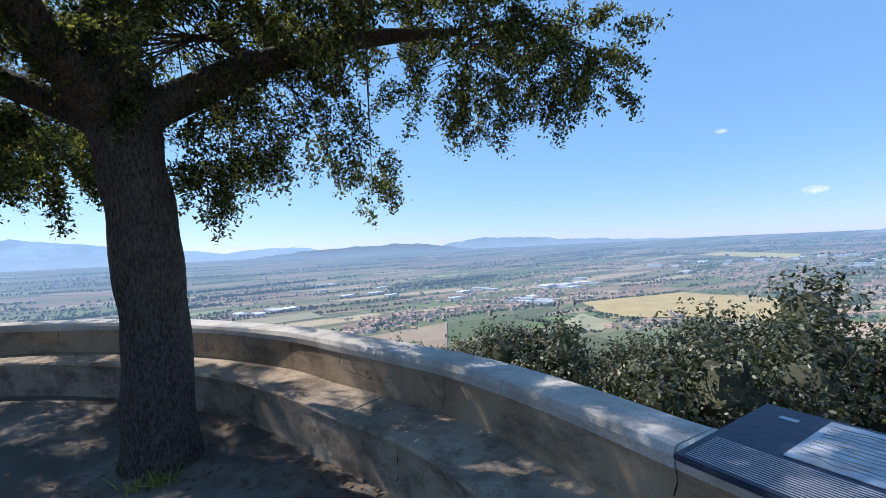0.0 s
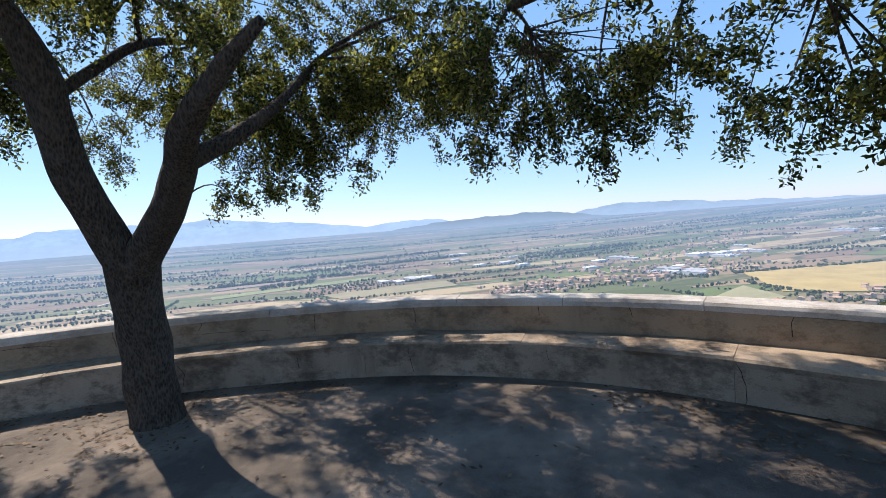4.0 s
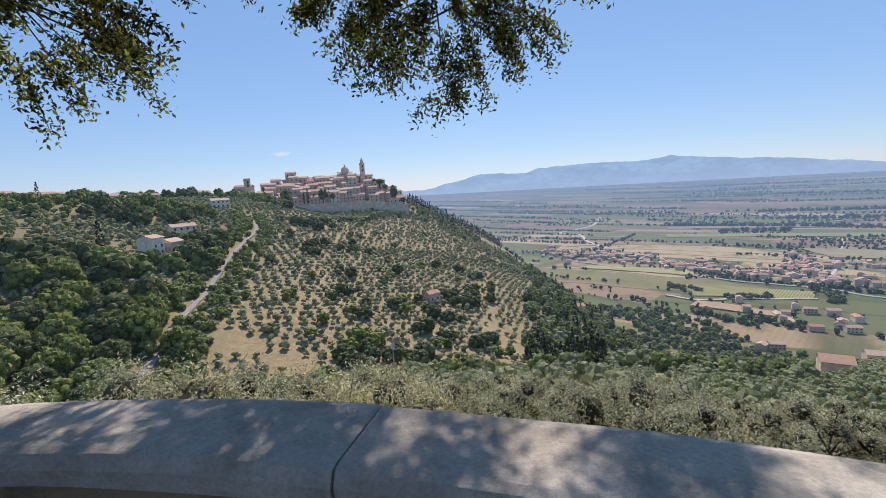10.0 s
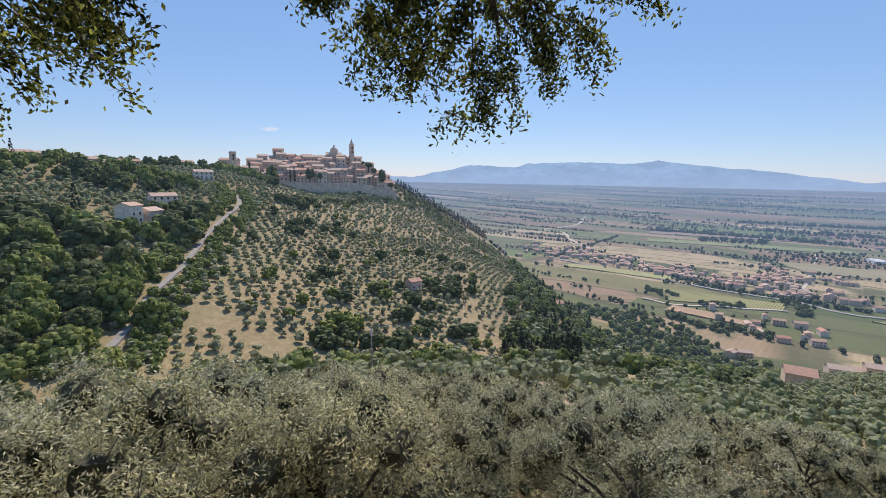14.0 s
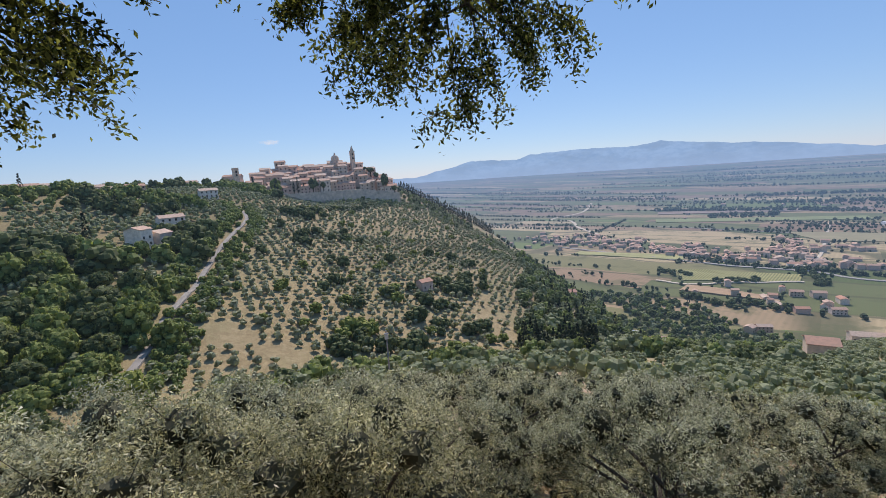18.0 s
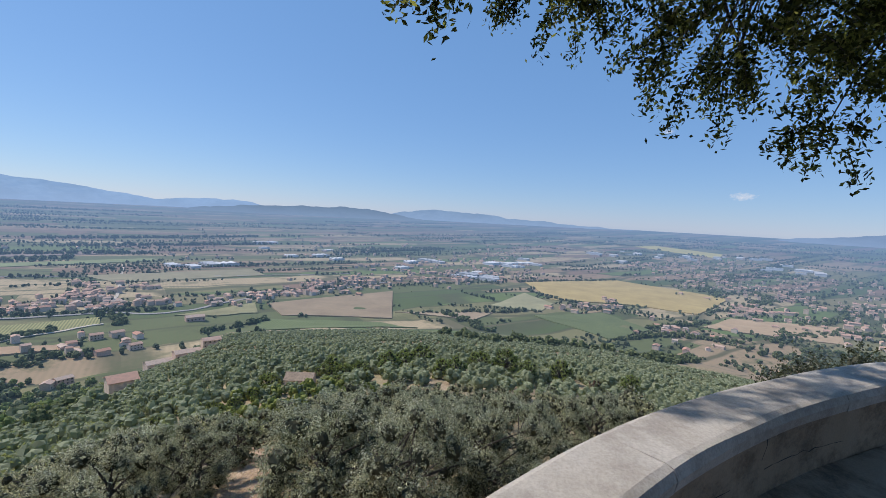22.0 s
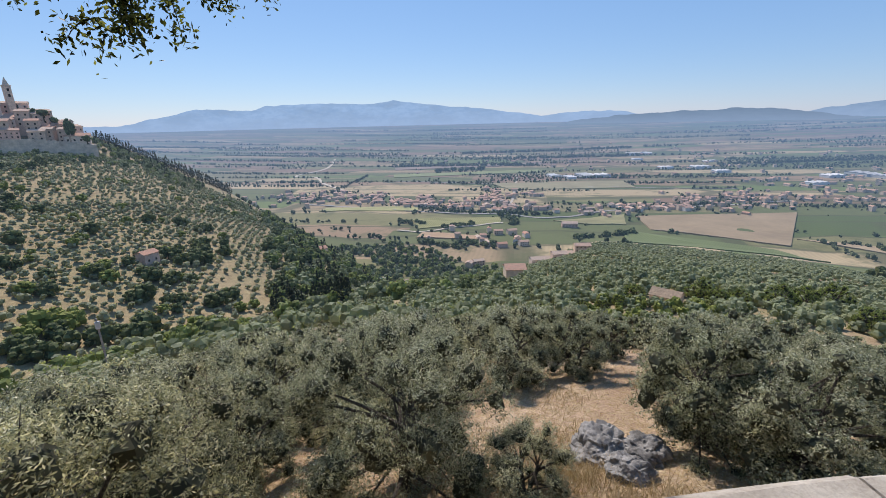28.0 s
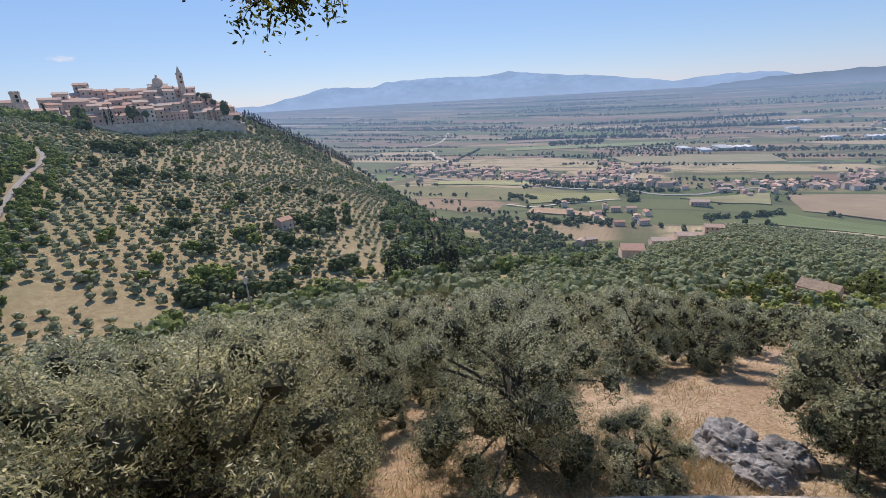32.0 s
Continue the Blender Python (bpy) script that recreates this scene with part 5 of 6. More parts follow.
belt("poplar_lines", [[(1017, 1391), (1362, 989)], [(1400, 1285), (1834, 832)], [(1016, 1144), (1150, 1058)], [(1500, 1500), (2100, 1000)], [(1700, 500), (2100, 100)]], 5.0, 9.0, 13.0, 5.0, M_FARTREE, "long lines of tall trees across the far plain")

# ---- roads ----


def ribbon(name, ctrl, width, material, label, lift=0.2, step=6.0):
    p = curve_points(ctrl, step)
    t = np.gradient(p, axis=0)
    t /= np.linalg.norm(t, axis=1)[:, None]
    s = np.stack([-t[:, 1], t[:, 0]], 1) * width / 2
    verts = []
    for q in (p + s, p - s):
        z = land_z(q[:, 0], q[:, 1]) + lift
        verts.append(np.column_stack([q, z]))
    verts[0][:, 2] = verts[1][:, 2] = np.maximum(verts[0][:, 2], verts[1][:, 2])
    n = len(p)
    top = np.vstack(verts)
    low = top - np.array([0, 0, 0.8])
    v = np.vstack([top, low]).tolist()
    faces = [(i, i + 1, n + i + 1, n + i) for i in range(n - 1)] + [(i, 2 * n + i, 2 * n + i + 1, i + 1) for i in range(n - 1)] + [(n + i, n + i + 1, 3 * n + i + 1, 3 * n + i) for i in range(n - 1)]
    return tagged(mesh_ob(name, v, faces, material), label, "road", kind="structure")


ribbon("road_hill", ROAD[1:], 2.3, M_ROAD, "narrow pale road climbing through the olives to the town")

# ---- houses ----


def house_meshes(w, d, h, roof, stone=None, cover=None):
    """Walls, gable roof and window meshes for a house of that size, standing at z 0 with deep footings."""
    bm = bmesh.new()
    box(bm, -w / 2, -d / 2, -6, w / 2, d / 2, h)
    for s in (-1, 1):
        a = bm.verts.new((s * w / 2, -d / 2, h))
        b = bm.verts.new((s * w / 2, d / 2, h))
        c = bm.verts.new((s * w / 2, 0, h + roof))
        bm.faces.new((a, b, c))
    walls = bpy.data.meshes.new("wall")
    bm.to_mesh(walls)
    bm.free()
    walls.materials.append(M_HOUSE if stone is None else stone)
    bm = bmesh.new()
    e, t = 0.4, 0.22
    for s in (-1, 1):
        v = [(-w / 2 - e, s * (d / 2 + e), h - roof * e / (d / 2)), (w / 2 + e, s * (d / 2 + e), h - roof * e / (d / 2)), (w / 2 + e, 0, h + roof), (-w / 2 - e, 0, h + roof)]
        lo = [bm.verts.new(p) for p in v]
        hi = [bm.verts.new((p[0], p[1], p[2] + t)) for p in v]
        bm.faces.new(hi)
        bm.faces.new(lo[::-1])
        for k in range(4):
            bm.faces.new((lo[k], lo[(k + 1) % 4], hi[(k + 1) % 4], hi[k]))
    bmesh.ops.recalc_face_normals(bm, faces=bm.faces)
    tiles = bpy.data.meshes.new("roof")
    bm.to_mesh(tiles)
    bm.free()
    tiles.materials.append(cover or M_ROOF)
    wins = []
    n = max(2, int(w / 3.2))
    for fl in range(max(1, int(h / 3))):
        for k in range(n):
            wins.append((-w / 2 + (k + 0.5) * w / n, -d / 2, 1.1 + 3 * fl))
    bm = bmesh.new()
    box(bm, -0.5, -0.06, 0, 0.5, 0.06, 1.3)
    win = bpy.data.meshes.new("window")
    bm.to_mesh(win)
    bm.free()
    win.materials.append(M_GLASS)
    return walls, tiles, win, wins


HOUSES = [house_meshes(9, 8, 5.5, 1.6), house_meshes(13, 8, 6, 1.6), house_meshes(8, 8, 8.5, 1.4), house_meshes(18, 9, 4.5, 1.8)]
HOUSES += [house_meshes(9, 8, 6.5, 1.5, M_TOWN), house_meshes(14, 8, 7.5, 1.6, M_TOWN), house_meshes(8, 8, 10, 1.4, M_TOWN), house_meshes(9.5, 7, 2.6, 1.7, M_STONE, plain_material("old_tiles", (0.31, 0.23, 0.16), 0.3, 0.9, 1.2, True))]


def house(kind, x, y, turn, label, z=None, windows=True, group="village houses", scale=1.0, name="house"):
    walls, tiles, win, wins = HOUSES[kind]
    ob = new(name)
    tagged(ob, label, "house", group)
    z = float(land_z(x, y)) if z is None else z
    ob.matrix_world = Matrix.LocRotScale((x, y, z), Euler((0, 0, turn)), (scale, scale, scale))
    for nm, me in (("wall", walls), ("roof", tiles)):
        c = new(nm, me)
        c.parent = ob
    if windows:
        for p in wins:
            c = new("window", win)
            c.parent = ob
            c.location = p
    return ob


def face_camera(x, y):
    return -math.atan2(x, y)


# the town on its hill: rows of az range, distance, base height
rt = np.random.default_rng(41)
TOWN_ROWS = [(553, -7.5, -14.5, 4.8, 19), (564, -2.5, -14.5, 4.6, 19), (576, 3.0, -11.5, 3.4, 15), (588, 8.0, -10.5, 2.4, 13), (600, 13.0, -9.5, 1.2, 11), (612, 17.5, -8.9, -0.8, 8)]
for d, z, a0, a1, n in TOWN_ROWS:
    for k in range(n):
        a = a0 + (a1 - a0) * (k + rt.uniform(0.25, 0.75)) / n
        if d < 570 and abs(a + 0.1) < 0.35:
            continue
        x, y = polar(a, d + rt.normal(0, 2.5))
        fall = 2.0 * max(0, a - 0.8) - 1.6 * max(0, -8.6 - a)
        house(int(rt.choice([4, 5, 6, 6, 5])), x, y, face_camera(x, y) + rt.normal(0, 0.22), "old town house of pale stone with clay tiles", z - fall + rt.normal(0, 1.3), group="town houses", scale=rt.uniform(1.0, 1.45))


def town_wall():
    ob = new("town_wall")
    tagged(ob, "long grey stone retaining wall below the town", "wall", kind="structure")
    bm = bmesh.new()
    for a in np.arange(-12.5, 5.5, 0.75):
        x, y = polar(a, 539)
        x2, y2 = polar(a + 0.75, 539)
        drop = 1.6 * max(0, a - 0.5) - 1.2 * max(0, -8 - a)
        z = -6.0 - drop
        v = [bm.verts.new(p) for p in ((x, y, z - 26), (x2, y2, z - 26), (x2, y2, z), (x, y, z), (x, y + 10, z - 26), (x2, y2 + 10, z - 26), (x2, y2 + 10, z), (x, y + 10, z))]
        for f in ((0, 1, 2, 3), (3, 2, 6, 7), (4, 7, 6, 5)):
            bm.faces.new([v[q] for q in f])
    part("masonry", bm, M_RETAIN, ob)


town_wall()


def town_tree(az, d, el, r, h, kind, material, label):
    """A garden tree on the town's terraces: crown half width r, height h."""
    d = d - 5.5 if d < 553 else d
    x, y = polar(az, d)
    ob = new("town_tree")
    ob.location = (x, y, 1.55 + d * math.tan(radians(el)))
    tagged(ob, label, "tree", "town trees")
    bm = bmesh.new()
    tube(bm, [(0, 0, -4), (0, 0, h * 0.2), (0.2, 0, h * 0.5)], [0.5, 0.4, 0.25], 7)
    part("trunk", bm, M_OLIVEBARK, ob)
    rr = np.random.default_rng(int(abs(az * 37 + d)))
    if kind == "cypress":
        q = spike(rr, 420, 0.06) * np.array([h * r, h * r, h])
    else:
        q = clump(rr, 14, 5, 7, 160, 0.15, 0.5 * h / r, 0.62 * h / r, 0.6, 0.38) * r
    quads_ob("crown", q, material, ob)


for az, d, el, r, h, kind in [(-11.7, 549, -0.7, 0.9, 20, "cypress"), (-7.25, 549, -0.55, 0.8, 13, "cypress"), (-6.8, 549, -0.55, 0.8, 16, "cypress"), (0.4, 583, 1.0, 0.9, 13, "cypress"), (-14.6, 540, -0.6, 0.9, 16, "cypress"), (-12.5, 542, -0.7, 0.9, 15, "cypress")]:
    town_tree(az, d, el, r, h, kind, M_CYPRESS, "dark narrow cypress rising among the town houses")
for az, d, el, r, h in [(-5.0, 549, -0.5, 6.5, 13), (-3.8, 549, -0.5, 4, 8), (3.7, 551, -1.0, 5.5, 17), (2.0, 572, 1.1, 5, 7), (1.2, 578, 1.3, 4, 6), (2.7, 566, 0.4, 4, 7), (-10.6, 545, -1.2, 5, 8), (-13.0, 540, -0.9, 6, 9), (4.8, 549, -1.4, 4, 7)]:
    town_tree(az, d, el, r, h, "round", M_DARKWOOD, "dark round-crowned tree on the town's terraces")
town_tree(-9.3, 548, -0.55, 8, 15, "round", M_BRIGHT, "large light-green tree on the town's terraces")


def bell_tower(name, az, d, z0, h, w, spire, label):
    x, y = polar(az, d)
    ob = new(name)
    ob.location = (x, y, z0)
    ob.rotation_euler = (0, 0, face_camera(x, y) + 0.3)
    tagged(ob, label, "tower")
    bm = bmesh.new()
    box(bm, -w / 2, -w / 2, -8, w / 2, w / 2, h)
    part("shaft", bm, M_STONE, ob)
    bm = bmesh.new()
    box(bm, -w / 2 - 0.35, -w / 2 - 0.35, h, w / 2 + 0.35, w / 2 + 0.35, h + 0.9)
    part("cornice", bm, M_STONE, ob)
    if spire:
        bm = bmesh.new()
        bmesh.ops.create_cone(bm, segments=8, radius1=w * 0.52, radius2=0.05, depth=spire, matrix=Matrix.Translation((0, 0, h + 0.9 + spire / 2)), cap_ends=True)
        part("spire", bm, M_STONE, ob)
    else:
        for k in range(3):
            bm = bmesh.new()
            box(bm, -w / 2 + k * w / 2.6, -w / 2 - 0.3, h + 0.9, -w / 2 + k * w / 2.6 + w * 0.2, w / 2 + 0.3, h + 2.0)
            part("merlon", bm, M_STONE, ob)
    for s in (0.86, 0.62):
        bm = bmesh.new()
        box(bm, -w * 0.17, -w / 2 - 0.08, h * s - 1.6, w * 0.17, -w / 2 + 0.3, h * s + 0.9)
        part("opening", bm, M_GLASS, ob)


bell_tower("bell_tower", 0.0, 598, 20, 21, 5.2, 7.5, "square stone bell tower with a pointed spire above the town")
bell_tower("old_tower", -13.4, 552, 10, 14.5, 5.5, 0, "square crenellated stone tower at the town's edge")


def church():
    x, y = polar(-2.1, 604)
    ob = new("church")
    ob.location = (x, y, 22)
    ob.rotation_euler = (0, 0, face_camera(x, y))
    tagged(ob, "domed stone church crowning the hill town", "church")
    bm = bmesh.new()
    box(bm, -10, -6, -8, 9, 6, 7)
    part("nave", bm, M_STONE, ob)
    bm = bmesh.new()
    for s in (-1, 1):
        v = [bm.verts.new(p) for p in ((-10.5, s * 6.6, 6.7), (9.5, s * 6.6, 6.7), (9.5, 0, 9.6), (-10.5, 0, 9.6))]
        bm.faces.new(v)
    r = part("roof", bm, M_ROOF, ob)
    sol = r.modifiers.new("thick", "SOLIDIFY")
    sol.thickness = 0.3
    bm = bmesh.new()
    bmesh.ops.create_cone(bm, segments=12, radius1=5, radius2=5, depth=6, matrix=Matrix.Translation((0, 0, 10)), cap_ends=True)
    part("drum", bm, M_STONE, ob)
    bm = bmesh.new()
    bmesh.ops.create_uvsphere(bm, u_segments=16, v_segments=8, radius=4.7, matrix=Matrix.LocRotScale((0, 0, 12.8), None, (1, 1, 0.8)))
    part("dome", bm, M_STONE, ob, smooth=True)
    bm = bmesh.new()
    bmesh.ops.create_cone(bm, segments=8, radius1=1.2, radius2=0.9, depth=3, matrix=Matrix.Translation((0, 0, 17.6)), cap_ends=True)
    part("lantern", bm, M_STONE, ob)


church()

# scattered houses on the slopes
for az, d, kind, turn, lab in [(7.7, 230, 0, 0.6, "small pink stone farmhouse among the olives"), (-23.6, 255, 2, 0.9, "two-storey grey stone house on the wooded slope"), (-21.8, 262, 0, 0.9, "white rendered outbuilding beside the stone house"),
                               (-16.5, 400, 1, 0.2, "pale house below the town trees"), (-30.0, 400, 1, 0.1, "long house on the ridge with clay roof"), (-27.0, 410, 3, 0.0, "low villa on the ridge among trees"), (-36.0, 390, 1, 0.2, "house on the ridge among dark trees"), (-41.4, 252, 6, 0.3, "tall white tower house on the wooded slope"), (-39.6, 240, 0, 0.5, "low white house below the tower house"), (-43.4, 300, 5, 0.2, "pink house on the upper slope"), (-42.6, 322, 3, 0.1, "long reddish villa on the ridge"), (-38.2, 352, 1, 0.2, "tan house on the ridge beside umbrella pines"), (-35.0, 372, 3, 0.0, "low tan villa along the ridge"), (-31.6, 398, 1, 0.1, "pale house along the ridge"), (-28.6, 415, 3, 0.1, "long pale house along the ridge"), (-23.2, 440, 1, 0.2, "tan house along the ridge"), (-18.2, 470, 1, 0.1, "stone house on the ridge near the town"), (-40.5, 330, 3, 0.0, "long tan villa on the ridge"), (-33.5, 400, 1, 0.1, "pale house on the ridge"), (-25.0, 430, 3, 0.1, "low house on the ridge near the town"), (-20.5, 300, 1, 0.3, "ochre house below the ridge trees"),
                               (46.8, 512, 1, 0.4, "stone farmhouse with clay roof at the slope's foot"), (36.5, 430, 1, 0.3, "cottage in the gardens below the hill"), (26.3, 380, 0, 0.4, "white house among garden trees"), (45.6, 505, 0, 1.2, "low wing of the stone farmhouse"), (51.6, 198, 0, 0.2, "small stone cottage among the olives"), (49.4, 655, 1, 0.2, "house with clay roof beside the plain road"), (52.7, 600, 1, 0.4, "house with clay roof beside the lane"), (51.8, 612, 0, 1.3, "outbuilding with clay roof beside the lane"), (54.9, 384, 3, 0.35, "long low farm range with clay roof"), (57.6, 386, 3, 0.3, "long low farm range with clay roof"), (60.0, 388, 1, 0.25, "end house of the low farm range"),
                               (58.3, 713, 3, 0.2, "long low barn with pale clay roof")]:
    x, y = polar(az, d)
    house(kind, x, y, face_camera(x, y) + turn, lab, group="slope houses", scale=1.3 if kind == 3 and d > 600 else (0.75 if d == 230 else 1.0))

# stone hut with a pitched roof below the terrace
hx, hy = polar(70.2, 97)
house(7, hx, hy, face_camera(hx, hy) - 0.25, "stone hut with a pale weathered tile roof", -35.3, group="slope houses", scale=0.58, name="hut", windows=False)

# the village and the small town on the plain
rv = np.random.default_rng(51)


FAR_HOUSES, GARDENS = [], []


def strew(x0, y0, x1, y1, n, wide, label):
    """Houses along a line on the plain; those far off are joined."""
    for _ in range(n):
        f = rv.uniform(0, 1)
        x, y = x0 + (x1 - x0) * f + rv.normal(0, wide), y0 + (y1 - y0) * f + rv.normal(0, wide)
        turn, sc, kind = radians(-35) + rv.choice([0, 1.57]) + rv.normal(0, 0.12), rv.uniform(0.75, 1.1), int(rv.choice([0, 1, 0, 1, 2, 3]))
        GARDENS.append((x + rv.normal(0, 12), y + rv.normal(0, 12), rv.uniform(2.0, 4.2), rv.uniform(0.8, 1.5)))
        for _ in range(int(rv.integers(0, 2))):
            GARDENS.append((x + rv.normal(0, 16), y + rv.normal(0, 16), rv.uniform(1.6, 3.6), rv.uniform(0.8, 1.7)))
        if math.hypot(x, y) < 905:
            house(kind, x, y, turn, label, windows=False, scale=sc)
        else:
            FAR_HOUSES.append((kind, x, y, turn, sc))


strew(700, 640, 800, 640, 34, 24, "red-roofed village house on the plain")
strew(590, 720, 700, 470, 62, 28, "village house with clay roof on the plain")
strew(500, 930, 600, 740, 60, 36, "village house with clay roof on the plain")
strew(400, 1020, 560, 880, 54, 46, "village house with clay roof on the plain")
strew(740, 410, 900, 300, 56, 24, "house with clay roof along the plain road")
strew(900, 300, 1090, 220, 60, 40, "pale house at the small town's edge")
strew(1090, 220, 1300, -80, 60, 80, "pale house of the small town")
strew(1250, 100, 1500, -200, 60, 90, "pale house of the small town")
strew(640, -300, 760, -420, 14, 30, "farmhouse with clay roof among the fields")
strew(880, -560, 1000, -700, 22, 40, "farmhouse with clay roof among the fields")
strew(870, -300, 1000, -330, 9, 14, "farmhouse with clay roof beside the golden field")
strew(1200, -700, 1500, -1200, 70, 120, "house in the far suburbs")
strew(420, 420, 540, 400, 12, 26, "stone farmhouse among garden trees")
strew(1500, 700, 1900, 300, 26, 160, "far farmhouse on the plain")
strew(1900, 1000, 2300, -900, 60, 300, "far house on the plain")
strew(900, 1500, 1500, 1000, 20, 200, "far house on the plain")


strew(741, -330, 736, -377, 6, 12, "farmhouse with clay roof among the fields")
strew(856, -189, 930, -314, 14, 14, "farmhouse with clay roof beside the golden field")
strew(972, -556, 910, -652, 20, 26, "farmhouse with clay roof among the fields")
strew(1872, -650, 1867, -895, 50, 80, "house in the far suburbs")
strew(900, -700, 1150, -1050, 60, 60, "house with clay roof among gardens on the plain")
strew(760, -640, 840, -860, 26, 40, "house with clay roof among gardens on the plain")
strew(1300, -750, 1750, -900, 80, 90, "house in the far suburbs")
strew(700, -620, 1000, -1100, 50, 120, "house with clay roof among gardens on the plain")
strew(1000, -1100, 1700, -1500, 90, 160, "house in the far suburbs")
strew(1321, 207, 2141, -207, 90, 90, "pale house of the small town")
strew(1900, -1000, 2200, -1350, 70, 120, "house in the far suburbs")
strew(690, 603, 821, 724, 30, 16, "red-roofed village house on the plain")
strew(553, 760, 613, 605, 30, 14, "village house with clay roof on the plain")


def join_houses():
    for what, mat, k in (("far_house_walls", M_HOUSE, 0), ("far_house_roofs", M_ROOF, 1)):
        verts, faces = [], []
        for kind, x, y, turn, sc in FAR_HOUSES:
            me = HOUSES[kind][k]
            m = Matrix.LocRotScale((x, y, float(land_z(x, y))), Euler((0, 0, turn)), (sc, sc, sc))
            b0 = len(verts)
            verts += [tuple(m @ v.co) for v in me.vertices]
            faces += [tuple(b0 + q for q in p.vertices) for p in me.polygons]
        tagged(mesh_ob(what, verts, faces, mat), "distant houses of the plain, too many to count", "houses", kind="stuff")


join_houses()
scatter("garden_trees", T_FAR, GARDENS, M_FARTREE, "dark trees in the gardens of the plain's villages", "trees", rg)

# fields that stand out on the plain: corners on the ground


def field(corners, colour, label, rows=0.0, turn=0.0, kind="field"):
    m = Mat("crop_" + kind, 0.95)
    col = m.ramp(m.noise(m.pos(), 0.02, 6, 0.7), [(0.3, tuple(c * 0.8 for c in colour)), (0.7, tuple(min(1, c * 1.12) for c in colour))])
    if rows:
        wave = m.n("ShaderNodeTexWave", Vector=m.pos((1, 1, 1), turn), Scale=rows, Distortion=0.6).outputs["Fac"]
        col = m.mix(m.math("MULTIPLY", wave, 0.7), col, (0.09, 0.12, 0.045))
    m.colour(col)
    paint_haze(m)
    c = np.array(corners, float)
    mid = c.mean(0)
    ring = [tuple(q) for q in np.vstack([c[k] + (c[(k + 1) % len(c)] - c[k]) * f for k in range(len(c)) for f in (0, 0.25, 0.5, 0.75)])]
    verts = [(x, y, float(land_z(x, y)) + 1.5) for x, y in ring] + [(mid[0], mid[1], float(land_z(*mid)) + 1.9)]
    n = len(ring)
    faces = [(k, (k + 1) % n, n) for k in range(n)]
    low = [(v[0], v[1], v[2] - 4.0) for v in verts[:n]]
    verts += low
    faces += [(k, n + 1 + k, n + 1 + (k + 1) % n, (k + 1) % n) for k in range(n)]
    tagged(mesh_ob(kind, verts, faces, m.m, smooth=False), label, "field", kind="structure")


for row in FIELDS:
    field(*row)

ribbon("road_plain", [(420, 900), (509, 704), (566, 581), (624, 506), (644, 432), (779, 382), (900, 290), (1080, 180)], 7.0, M_ROAD, "main road across the plain past the villages", 1.0, 20.0)
ribbon("road_village", [(603, 519), (722, 584), (890, 710), (1100, 870)], 5.0, M_DIRT, "pale lane through the village", 1.0, 20.0)
ribbon("road_bend", [(576, 994), (606, 1158), (667, 1334), (640, 1420), (828, 1556), (1000, 1800)], 9.0, M_DIRT, "pale winding road on the plain", 1.0, 20.0)
ribbon("road_far", [(769, 1051), (837, 921), (989, 599), (1180, 300)], 6.0, M_ROAD, "straight road across the fields", 1.0, 20.0)
ribbon("track_vines", [(410, 560), (440, 520), (500, 500), (560, 470)], 5.0, M_DIRT, "pale dirt track beside the vines", 1.2, 10.0)


def shed_mesh():
    bm = bmesh.new()
    box(bm, -22, -13, -4, 22, 13, 6)
    w = bpy.data.meshes.new("wall")
    bm.to_mesh(w)
    bm.free()
    w.materials.append(M_SHED)
    bm = bmesh.new()
    for k in range(3):
        x0 = -22.5 + 15 * k
        for s, (xa, xb) in enumerate(((x0, x0 + 7.5), (x0 + 7.5, x0 + 15))):
            za, zb = (6.0, 8.0) if s == 0 else (8.0, 6.0)
            v = [bm.verts.new(p) for p in ((xa, -13.5, za), (xb, -13.5, zb), (xb, 13.5, zb), (xa, 13.5, za))]
            bm.faces.new(v)
    r = bpy.data.meshes.new("roof")
    bm.to_mesh(r)
    bm.free()
    r.materials.append(M_SHED)
    return w, r


SHED = shed_mesh()
for x0, y0, n, sp in [(1640, -130, 7, 45), (1740, -290, 6, 50), (1300, -30, 6, 60), (2200, -1300, 12, 140), (1900, -1350, 9, 110), (2300, -800, 8, 160), (1100, 730, 3, 40), (1180, 650, 2, 25), (1500, 200, 6, 120), (1900, 600, 6, 200)]:
    for _ in range(n):
        x, y = x0 + rv.normal(0, sp), y0 + rv.normal(0, sp)
        ob = new("warehouse")
        tagged(ob, "low white warehouse with a ridged roof on the plain", "warehouse", "warehouses")
        ob.matrix_world = Matrix.LocRotScale((x, y, float(land_z(x, y))), Euler((0, 0, radians(-35) + rv.choice([0, 1.57]))), (rv.uniform(0.6, 1.4),) * 3)
        for nm, me in zip(("wall", "roof"), SHED):
            c = new(nm, me)
            c.parent = ob

# ---- small things by the wall ----


def rock(x, y, r, seed, label):
    bm = bmesh.new()
    bmesh.ops.create_icosphere(bm, subdivisions=5, radius=1)
    for v in bm.verts:
        q = v.co + Vector((seed, 0, 0))
        f = 1 + 0.3 * noise.fractal(q * 1.2, 1.0, 2.1, 4) + 0.1 * noise.cell(q * 2.4 + Vector((0, 1, 0))) + 0.05 * noise.fractal(q * 7, 0.7, 2.2, 4)
        v.co = v.co * (f * r)
        v.co.z *= 0.85
    ob = part("boulder", bm, M_ROCK)
    ob.location = (x, y, float(land_z(x, y)) + r * 0.1)
    tagged(ob, label, "boulder")


